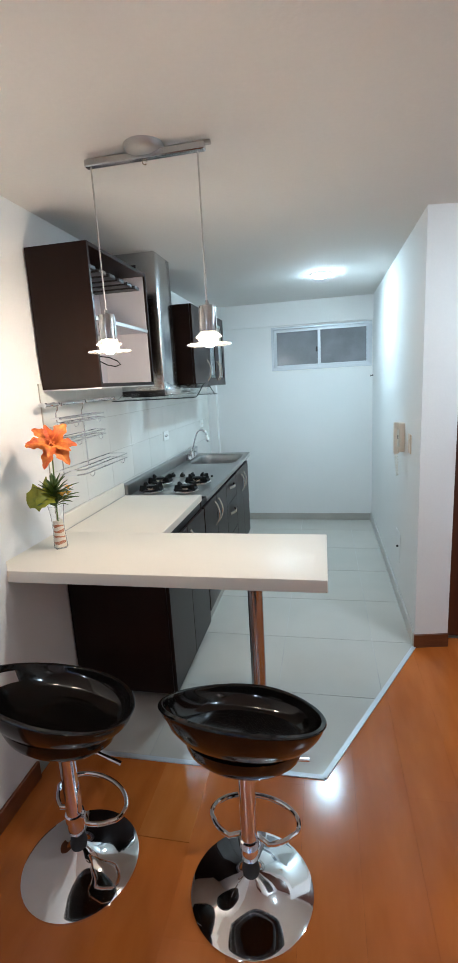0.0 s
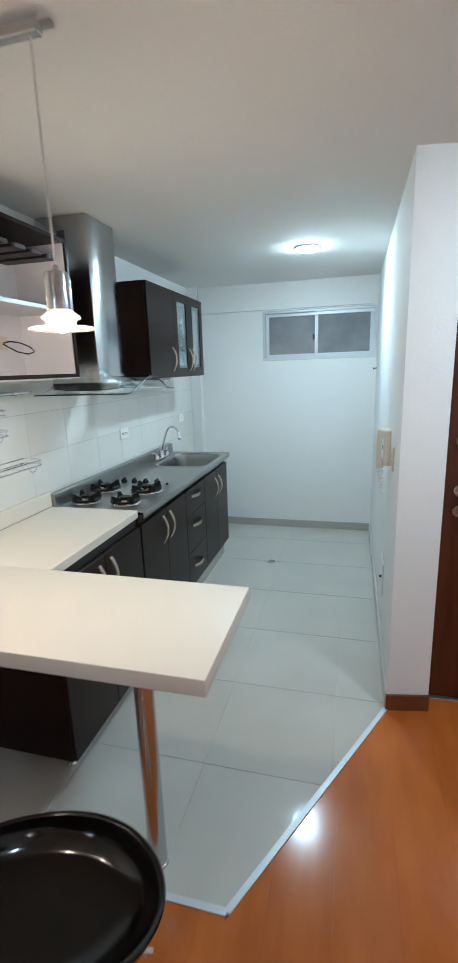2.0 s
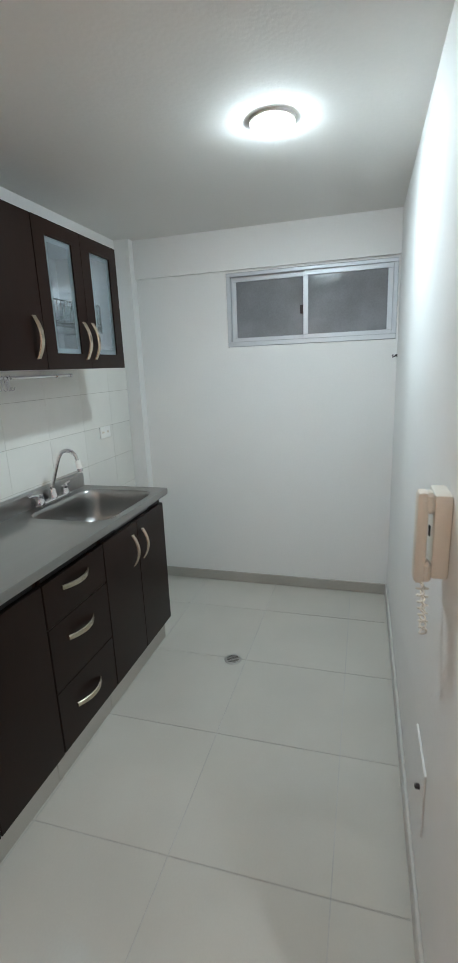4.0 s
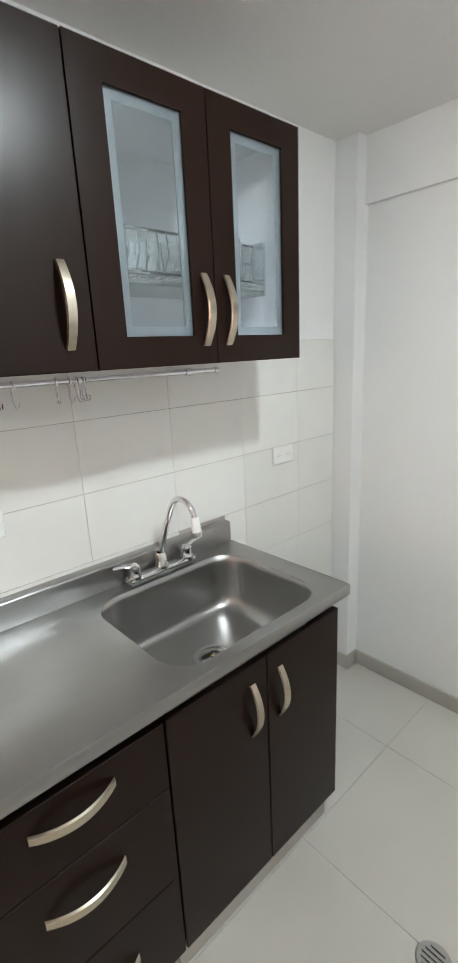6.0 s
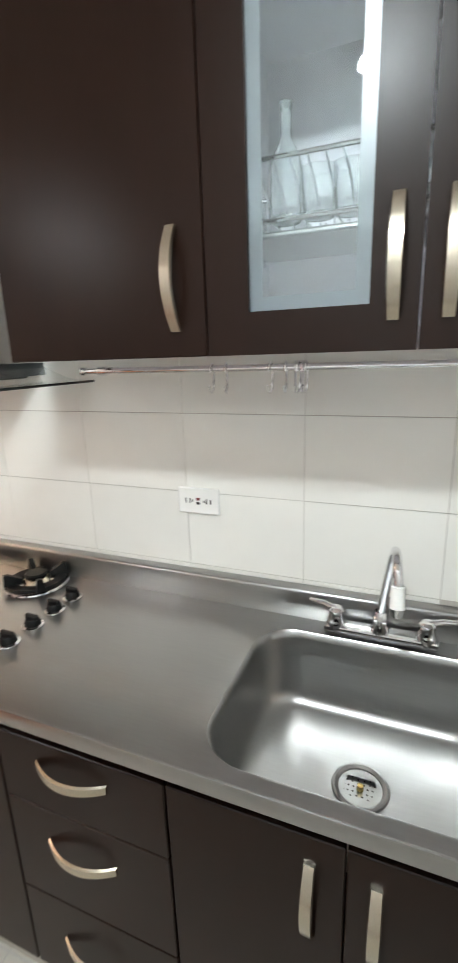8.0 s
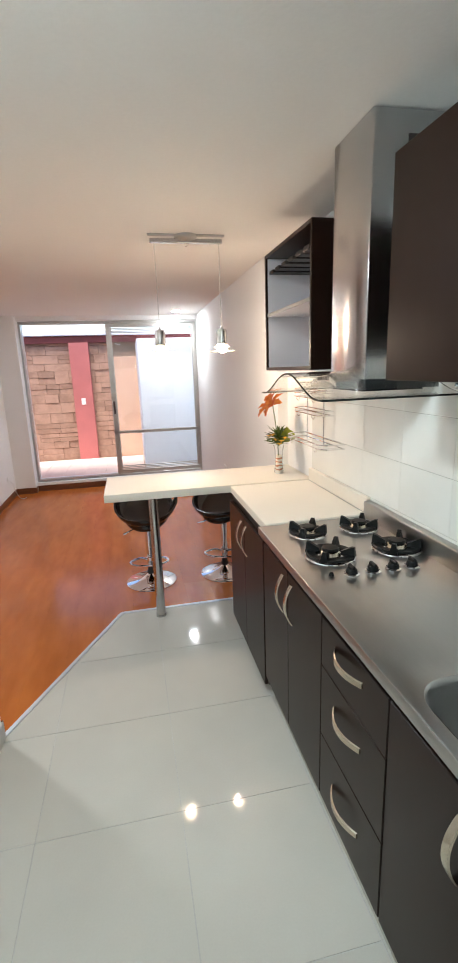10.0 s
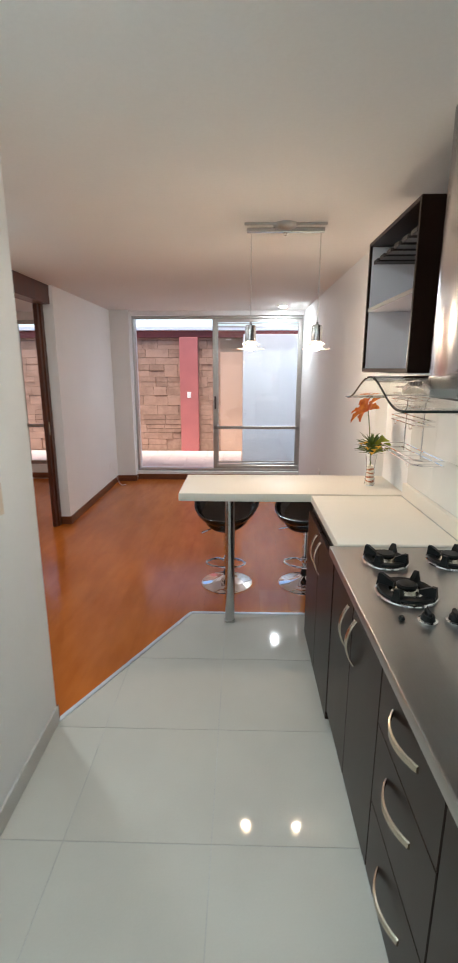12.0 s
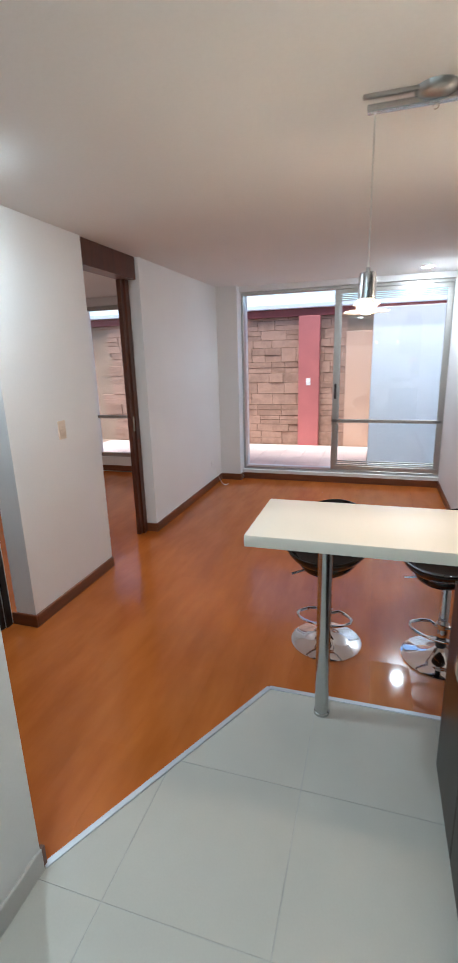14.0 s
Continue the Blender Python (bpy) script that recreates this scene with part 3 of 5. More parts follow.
def base_cabinet(y0, y1, doors, drawers, z0, label, plinth):
    t = thing("base_cabinet", (-0.76, (y0 + y1) / 2, 0.0), label, "cabinet", group="base cabinets")
    top = 0.868
    bm = bmesh.new()
    back, front = LX + 0.002, FX - 0.02
    part("side_panel", box(back, front, y0 + 0.001, y0 + 0.019, z0, top - 0.002, 0.001), WENGE, t)
    part("side_panel", box(back, front, y1 - 0.019, y1 - 0.001, z0, top - 0.002, 0.001), WENGE, t)
    box(back, front, y0 + 0.019, y1 - 0.019, z0, z0 + 0.018, bm=bm)
    box(back, back + 0.012, y0 + 0.019, y1 - 0.019, z0 + 0.018, top - 0.002, bm=bm)
    part("front_rail", box(front - 0.02, front, y0 + 0.019, y1 - 0.019, top - 0.045, top - 0.002), WENGE_DARK, t)
    part("carcass", bm, WENGE_DARK, t)
    if plinth:
        part("plinth", box(back, FX - 0.045, y0 + 0.001, y1 - 0.001, 0, z0), TILE_FLOOR, t, "pale tiled plinth")
    else:
        for y in (y0 + 0.05, y1 - 0.05):
            for x in (back + 0.06, FX - 0.06):
                part("foot", lathe([(0, 0), (0.016, 0), (0.017, 0.012), (0.010, 0.02), (0.010, z0), (0, z0)], (x, y, 0), 16), CHROME, t, "small chrome foot")
    dz0, dz1 = z0 + 0.004, 0.824
    for a, b, side in doors:
        d = part("door", box(FX - 0.018, FX, a + 0.0015, b - 0.0015, dz0, dz1, 0.002), WENGE, t)
        hy = b - 0.056 if side > 0 else a + 0.046
        handle(d, (FX, hy, 0.71 if y0 < 4 else 0.692), (0, 0, 1), 0.165 if y0 < 4 else 0.157)
    if drawers:
        a, b = drawers
        cuts = [dz0, 0.390, 0.650, dz1]
        for q, (lo, hi) in enumerate(zip(cuts, cuts[1:])):
            d = part("drawer", box(FX - 0.018, FX, a + 0.0015, b - 0.0015, lo + 0.0015, hi - 0.0015, 0.002), WENGE, t)
            handle(d, (FX, (a + b) / 2 - 0.010, (0.270, 0.562, 0.767)[q]), (0, 1, 0), 0.17)
    return t


base_cabinet(2.275, 2.995, [(2.275, 2.635, 1), (2.635, 2.995, -1)], None, 0.07, "dark wenge base cabinet on chrome feet under the cream top", False)
base_cabinet(3.010, 3.672, [(3.010, 3.342, 1), (3.342, 3.672, -1)], None, 0.132, "dark wenge two-door cabinet under the hob", True)
base_cabinet(3.674, 4.072, [], (3.674, 4.072), 0.132, "dark wenge three-drawer cabinet", True)
base_cabinet(4.074, 4.70, [(4.074, 4.387, 1), (4.387, 4.70, -1)], None, 0.132, "dark wenge two-door cabinet under the sink", True)

# ---- steel counter with sink ----


def rounded(x0, x1, y0, y1, r, n=7):
    pts = []
    for cx, cy, a0 in ((x1 - r, y1 - r, 0), (x0 + r, y1 - r, 90), (x0 + r, y0 + r, 180), (x1 - r, y0 + r, 270)):
        for i in range(n + 1):
            a = radians(a0 + 90 * i / n)
            pts.append((cx + r * math.cos(a), cy + r * math.sin(a)))
    return pts


def steel_counter():
    t = thing("steel_counter", (-0.74, 3.86, 0.87), "brushed stainless steel counter with moulded sink", "counter")
    x0, x1, y0, y1, z = LX, -0.450, 3.005, 4.720, 0.90
    sx0, sx1, sy0, sy1 = -0.897, -0.486, 4.127, 4.643
    bm = bmesh.new()
    rim = rounded(sx0, sx1, sy0, sy1, 0.088)
    n = len(rim)
    outer = []
    for x, y in rim:
        cx, cy = (sx0 + sx1) / 2, (sy0 + sy1) / 2
        dx, dy = x - cx, y - cy
        k = min(((x1 - 0.004 if dx > 0 else LX + 0.036) - cx) / dx if abs(dx) > 1e-6 else 9, ((y1 if dy > 0 else sy0 - 0.07) - cy) / dy if abs(dy) > 1e-6 else 9)
        outer.append((cx + dx * k, cy + dy * k))
    cx, cy = (sx0 + sx1) / 2, (sy0 + sy1) / 2

    def loop(f, zz):
        return [bm.verts.new((cx + (x - cx) * f, cy + (y - cy) * f, zz)) for x, y in rim]
    lo = [bm.verts.new((x, y, z)) for x, y in outer]
    loops = [lo, loop(1.03, z), loop(1.015, z + 0.0015), loop(0.995, z - 0.003), loop(0.978, z - 0.018), loop(0.965, z - 0.06), loop(0.95, z - 0.10), loop(0.93, z - 0.142), loop(0.90, z - 0.164), loop(0.86, z - 0.176), loop(0.78, z - 0.183), loop(0.5, z - 0.187), loop(0.115, z - 0.189)]
    for a, b in zip(loops, loops[1:]):
        for i in range(n):
            j = (i + 1) % n
            bm.faces.new((a[i], a[j], b[j], b[i]))
    # flat sheet beside the bowl and the corners round it
    ya = sy0 - 0.07
    box(LX + 0.036, x1 - 0.004, y0, ya, z - 0.003, z, bm=bm)
    for c in ((LX + 0.036, ya), (LX + 0.036, y1), (x1 - 0.004, ya), (x1 - 0.004, y1)):
        for i in range(n):
            j = (i + 1) % n
            ax, bx = outer[i], outer[j]
            on_x = abs(ax[0] - c[0]) < 1e-5 and abs(bx[1] - c[1]) < 1e-5
            on_y = abs(ax[1] - c[1]) < 1e-5 and abs(bx[0] - c[0]) < 1e-5
            if (on_x or on_y) and (abs(ax[0] - bx[0]) > 1e-5 and abs(ax[1] - bx[1]) > 1e-5):
                bm.faces.new((lo[i], bm.verts.new((c[0], c[1], z)), lo[j]))
    bmesh.ops.remove_doubles(bm, verts=bm.verts, dist=0.00005)
    part("sheet", bm, STEEL, t, "stainless sheet with a pressed sink bowl")
    # rolled front edge and end edge
    bm = box(x1 - 0.006, x1, y0, y1 + 0.004, z - 0.034, z + 0.001, 0.003, seg=2)
    box(LX + 0.04, x1 - 0.006, y1 - 0.001, y1 + 0.004, z - 0.034, z + 0.001, 0.002, bm)
    part("edge", bm, STEEL, t)
    bm = box(LX, LX + 0.04, y0, y1 + 0.003, z - 0.03, z + 0.076, 0.008, seg=3)
    part("splash_lip", bm, STEEL, t, "raised steel lip against the wall")
    dr = (cx - 0.0, cy, z - 0.189)
    d = part("drain", lathe([(0.056, 0.002), (0.055, 0.005), (0.050, 0.006), (0.044, 0.003), (0.041, -0.003), (0.037, -0.006), (0, -0.007)], dr, 36), STEEL, t, "chrome strainer")
    for r, cnt in ((0.015, 8), (0.024, 12), (0.032, 16)):
        for i in range(cnt):
            a = 2 * math.pi * (i + 0.5) / cnt
            part("hole", lathe([(0, 0.0006), (0.0021, 0.0006), (0.0022, 0)], (dr[0] + r * math.cos(a), dr[1] + r * math.sin(a), dr[2] - 0.0068 if r < 0.03 else dr[2] - 0.0064), 8), SLOT, d)
    part("knob", lathe([(0, 0.008), (0.006, 0.006), (0.007, -0.004), (0.004, -0.008)], dr, 14), COPPER, d, "small brass strainer knob")


steel_counter()


def faucet():
    t = thing("kitchen_tap", (-0.931, 4.392, 0.90), "chrome two-lever bridge tap with a swan neck", "tap")
    x, y, z = -0.931, 4.392, 0.901
    part("base", box(x - 0.022, x + 0.022, y - 0.126, y + 0.126, z, z + 0.022, 0.007, seg=2), CHROME, t)
    for s in (-1, 1):
        k = part("valve", lathe([(0, 0.062), (0.012, 0.062), (0.019, 0.056), (0.017, 0.045), (0.022, 0.03), (0.024, 0.016), (0.024, 0.01)], (x, y + 0.10 * s, z), 20), CHROME, t)
        part("lever", tube([(x, y + 0.10 * s, z + 0.055), (x - 0.008, y + 0.13 * s, z + 0.062), (x - 0.012, y + 0.165 * s, z + 0.064)], [0.008, 0.007, 0.005], 10), CHROME, k)
    part("collar", lathe([(0.013, 0.07), (0.018, 0.06), (0.018, 0.04), (0.022, 0.03), (0.022, 0.01)], (x, y, z), 20), CHROME, t)
    pts = [(x, y, z + 0.04), (x + 0.006, y + 0.003, z + 0.09), (x + 0.03, y + 0.013, z + 0.17), (x + 0.047, y + 0.02, z + 0.222)]
    for i in range(1, 9):
        a = radians(150 - 150 * i / 8)
        pts.append((x + 0.092 + 0.045 * math.cos(a), y + 0.022 + 0.014 * i / 8, z + 0.214 + 0.042 * math.sin(a)))
    pts.append((x + 0.142, y + 0.036, z + 0.185))
    part("spout", tube(pts, 0.0095, 12), CHROME, t)
    e = pts[-1]
    part("aerator", tube([(e[0] - 0.002, e[1], e[2] + 0.022), (e[0] + 0.006, e[1] + 0.001, e[2] - 0.02)], [0.013, 0.0145], 16), PLASTIC, t, "white and chrome aerator")
    part("nozzle", tube([(e[0] + 0.006, e[1] + 0.001, e[2] - 0.02), (e[0] + 0.009, e[1] + 0.001, e[2] - 0.036)], [0.0145, 0.012], 16), CHROME, t)


faucet()

# ---- hob ----


def hob():
    t = thing("gas_hob", (-0.74, 3.35, 0.90), "four-burner gas hob with black grates set in steel", "hob")
    z = 0.902
    for bx, by, r in ((-0.628, 3.155, 0.078), (-0.862, 3.155, 0.078), (-0.618, 3.408, 0.090), (-0.889, 3.408, 0.088)):
        b = part("burner", lathe([(0, 0.002), (r * 0.55, 0.002), (r * 0.85, 0.003), (r, 0.006), (r * 1.05, 0.004), (r * 1.07, 0)], (bx, by, z), 36), CHROME, t, "dished steel burner ring")
        bm = lathe([(0, 0.036), (0.028, 0.035), (0.033, 0.031), (0.033, 0.026), (0.024, 0.023), (0.024, 0.016)], (bx, by, z), 28)
        part("burner_cap", bm, BLACK, b)
        bm = lathe([(0.022, 0.003), (0.040, 0.003), (0.041, 0.010), (0.034, 0.020), (0.027, 0.023), (0.022, 0.023)], (bx, by, z), 28, closed=True)
        part("burner_crown", bm, NICKEL, b)
        bm = lathe([(r * 0.60, 0.009), (r * 0.98, 0.008), (r * 1.0, 0.012), (r * 0.95, 0.016), (r * 0.70, 0.015), (r * 0.60, 0.013)], (bx, by, z), 40, closed=True)
        for k in range(4):
            a = math.pi / 4 + 0.12 + k * math.pi / 2
            own = bmesh.new()
            prof = ((r * 0.44, 0.014), (r * 0.44, 0.026), (r * 0.60, 0.034), (r * 0.86, 0.046), (r * 1.0, 0.046), (r * 1.03, 0.008), (r * 0.88, 0.008), (r * 0.66, 0.013))
            wid = (0.006, 0.006, 0.008, 0.007, 0.007, 0.015, 0.016, 0.012)
            lo = [own.verts.new((p, -w, q)) for (p, q), w in zip(prof, wid)]
            hi = [own.verts.new((p, w, q)) for (p, q), w in zip(prof, wid)]
            own.faces.new(lo)
            own.faces.new(hi[::-1])
            for i in range(8):
                j = (i + 1) % 8
                own.faces.new((lo[i], hi[i], hi[j], lo[j]))
            bmesh.ops.transform(own, matrix=Matrix.Translation((bx, by, z)) @ Matrix.Rotation(a, 4, "Z"), verts=own.verts)
            join(own, bm)
        part("grate", bm, BLACK, b, "black cast iron grate")
    for kx in (-0.622, -0.70, -0.777, -0.848):
        k = part("knob", lathe([(0, 0.022), (0.015, 0.022), (0.018, 0.018), (0.020, 0.004)], (kx, 3.575, z), 24), BLACK, t, "black plastic gas knob")
        part("grip", box(kx - 0.006, kx + 0.006, 3.556, 3.594, z + 0.018, z + 0.033, 0.003), BLACK, k)
        part("ring", lathe([(0.021, 0.0), (0.027, 0.0), (0.027, 0.004), (0.021, 0.006)], (kx, 3.575, z), 24, closed=True), CHROME, k)
    part("igniter", lathe([(0, 0.012), (0.006, 0.011), (0.009, 0.004), (0.009, 0)], (-0.552, 3.567, z), 16), BLACK, t)


hob()

# ---- wall cabinets ----


GLASS_Z0, GLASS_Z1 = 1.610, 2.060


def glass_cabinet():
    t = thing("wall_cabinet", (-0.82, 4.19, 1.549), "dark wenge wall cabinet with two glazed doors and one plain", "wall cabinet")
    x0, x1, y0, y1, z0, z1 = LX + 0.001, -0.672, 3.680, 4.748, 1.547, 2.120
    bm = bmesh.new()
    for b, n in (((x0, x1, y0, y0 + 0.018, z0, z1), "side_panel"), ((x0, x1, y1 - 0.018, y1, z0, z1), "side_panel"), ((x0, x1, y0 + 0.018, y1 - 0.018, z1 - 0.018, z1), "top_panel"), ((x0, x1, 4.097, 4.112, z0 + 0.018, z1 - 0.018), "divider")):
        part(n, box(*b, bevel=0.001), WENGE, t)
    part("bottom", box(x0, x1, y0 + 0.018, y1 - 0.018, z0, z0 + 0.018), LINING, t, "white underside")
    bm = bmesh.new()
    for b in ((x0, x0 + 0.01, 4.112, y1 - 0.018, z0 + 0.018, z1 - 0.018), (x0 + 0.01, x1, y1 - 0.022, y1 - 0.018, z0 + 0.018, z1 - 0.018), (x0 + 0.01, x1, 4.112, 4.116, z0 + 0.018, z1 - 0.018), (x0 + 0.01, x1, 4.116, y1 - 0.022, z1 - 0.022, z1 - 0.018)):
        box(*b, bm=bm)
    part("lining", bm, LINING, t, "white melamine inside")
    d = part("door", box(x1 + 0.002, -0.654, y0 + 0.001, 4.1105, z0 - 0.002, z1, 0.002), WENGE, t)
    handle(d, (-0.654, 4.056, 1.667), (0, 0, 1), 0.162)
    for a, b, hy in ((4.1135, 4.4325, 4.399), (4.4355, y1, 4.470)):
        bm = bmesh.new()
        ga, gb = (4.184, 4.366) if a < 4.2 else (4.505, 4.682)
        for q in ((a, ga, z0 - 0.002, z1), (gb, b, z0 - 0.002, z1), (ga, gb, z0 - 0.002, GLASS_Z0), (ga, gb, GLASS_Z1, z1)):
            box(x1 + 0.002, -0.654, *q, bm=bm)
        d = part("door", bm, WENGE, t, "glazed wenge door")
        handle(d, (-0.654, hy, 1.667), (0, 0, 1), 0.162)
        w = 0.021
        g = part("pane", box(-0.667, -0.663, ga + w, gb - w, GLASS_Z0 + w, GLASS_Z1 - w), GLASS_DOOR, d)
        g.visible_shadow = False
        bm = bmesh.new()
        for q in ((ga, ga + w, GLASS_Z0, GLASS_Z1), (gb - w, gb, GLASS_Z0, GLASS_Z1), (ga + w, gb - w, GLASS_Z0, GLASS_Z0 + w), (ga + w, gb - w, GLASS_Z1 - w, GLASS_Z1)):
            box(-0.667, -0.662, *q, bm=bm)
        g = part("etched_border", bm, FROST, d, "frosted glass border")
        g.visible_shadow = False


glass_cabinet()


def dish_rack():
    t = thing("dish_rack", (-0.85, 4.42, 1.74), "chrome draining rack inside the glazed cabinet", "dish rack")
    y0, y1 = 4.125, 4.69
    bm = bmesh.new()
    for x, z in ((-0.74, 1.755), (-0.74, 1.845), (-0.94, 1.755), (-0.94, 1.845)):
        tube([(x, y0, z), (x, y1, z)], 0.004, 8, bm)
    part("rail", bm, CHROME, t)
    part("drip_tray", box(-0.945, -0.735, y0 + 0.005, y1 - 0.005, 1.728, 1.738, 0.003), STEEL, t)
    bm = bmesh.new()
    for i in range(20):
        y = y0 + 0.02 + i * 0.0275
        tube([(-0.74, y, 1.845), (-0.75, y + 0.012, 1.80), (-0.78, y + 0.015, 1.762), (-0.94, y + 0.015, 1.757), (-0.94, y, 1.845)], 0.0017, 5, bm)
    part("wire", bm, CHROME, t)
    part("bracket", box(-0.945, -0.735, y0 - 0.006, y0, 1.72, 1.86), CHROME, t)
    part("bracket", box(-0.945, -0.735, y1, y1 + 0.006, 1.72, 1.86), CHROME, t)


dish_rack()
cup_prof = [(0, 0.0), (0.024, 0.0), (0.026, 0.004), (0.031, 0.075), (0.029, 0.075), (0.023, 0.008), (0, 0.008)]
g = solid("drinking_glass", lathe(cup_prof, (-0.80, 4.262, 1.764), 18), MILKY, "cloudy drinking glass standing in the draining rack", "glass", (-0.80, 4.262, 1.764), group="glasses in the rack")
for i, gy in enumerate((4.315, 4.37, 4.425, 4.52, 4.575)):
    copy_thing(g, pose(-0.80 - 0.03 * (i % 2), gy, 1.764))
bottle_prof = [(0, 0), (0.026, 0), (0.028, 0.006), (0.028, 0.085), (0.022, 0.105), (0.010, 0.125), (0.009, 0.165), (0.011, 0.168), (0.011, 0.178), (0.008, 0.178), (0.007, 0.128), (0.025, 0.086), (0.025, 0.008), (0, 0.006)]
g = solid("glass_bottle", lathe(bottle_prof, (-0.80, 4.205, 1.764), 20), MILKY, "cloudy clear bottle standing in the draining rack", "bottle", (-0.80, 4.205, 1.764), group="bottles in the rack")
copy_thing(g, pose(-0.80, 4.635, 1.764))


def open_cabinet():
    t = thing("open_cabinet", (-0.88, 2.63, 1.56), "dark wenge open wall cabinet with white lining and glass rack", "wall cabinet")
    x0, x1, y0, y1, z0, z1 = LX + 0.001, -0.710, 2.292, 2.968, 1.576, 2.175
    bm = bmesh.new()
    for b, n in (((x0, x1, y0, y0 + 0.016, z0, z1), "side_panel"), ((x0, x1, y1 - 0.016, y1, z0, z1), "side_panel"), ((x0, x1, y0 + 0.016, y1 - 0.016, z1 - 0.016, z1), "top_panel"), ((x0, x1, y0 + 0.016, y1 - 0.016, z0, z0 + 0.016), "base_panel")):
        part(n, box(*b, bevel=0.001), WENGE, t)
    for b in ((x0, x0 + 0.012, y0 + 0.016, y1 - 0.016, z0 + 0.016, z1 - 0.016), (x0 + 0.012, x1 - 0.012, y0 + 0.016, y0 + 0.020, z0 + 0.016, z1 - 0.016), (x0 + 0.012, x1 - 0.012, y1 - 0.020, y1 - 0.016, z0 + 0.016, z1 - 0.016)):
        part("lining", box(*b), LINING, t, "pale lilac-white lining")
    part("bottom_panel", box(x0, x1 - 0.004, y0 + 0.004, y1 - 0.004, z0 - 0.006, z0 - 0.001), MELAMINE_GLOSS, t, "glossy white underside")
    part("shelf", box(x0 + 0.012, x1 - 0.01, y0 + 0.020, y1 - 0.020, 1.862, 1.878, 0.001), LINING, t)
    part("shelf_edge", box(x1 - 0.01, x1 - 0.006, y0 + 0.020, y1 - 0.020, 1.862, 1.878), ALU, t)
    for i in range(6):
        y = y0 + 0.06 + i * 0.102
        slat = part("glass_rack_slat", box(x0 + 0.014, x1 - 0.022, y - 0.030, y + 0.040, 2.078, 2.092, 0.002), WENGE_DARK, t, "dark stemware slat")
        part("slat_cap", box(x1 - 0.022, x1 - 0.016, y - 0.028, y + 0.038, 2.076, 2.094, 0.002), WENGE_DARK, slat)
        part("spacer", box(x0 + 0.05, x0 + 0.07, y, y + 0.012, 2.092, 2.148), WENGE_DARK, slat)
    plate = part("outlet_plate", box(x0 + 0.012, x0 + 0.022, 2.77, 2.83, 1.705, 1.765, 0.002), BEIGE, t, "cable outlet")
    part("cable", tube([(x0 + 0.022, 2.80, 1.735), (x0 + 0.05, 2.81, 1.742), (x0 + 0.09, 2.825, 1.735), (x0 + 0.13, 2.84, 1.715), (x0 + 0.145, 2.847, 1.695), (x0 + 0.12, 2.835, 1.685), (x0 + 0.08, 2.815, 1.695), (x0 + 0.04, 2.80, 1.72), (x0 + 0.024, 2.795, 1.73)], 0.003, 8), BLACK, plate)
    part("screw_cap", lathe([(0, 0.004), (0.006, 0.003), (0.007, 0)], (x1 - 0.03, 2.36, z0 + 0.016), 12), PLASTIC, t)


open_cabinet()


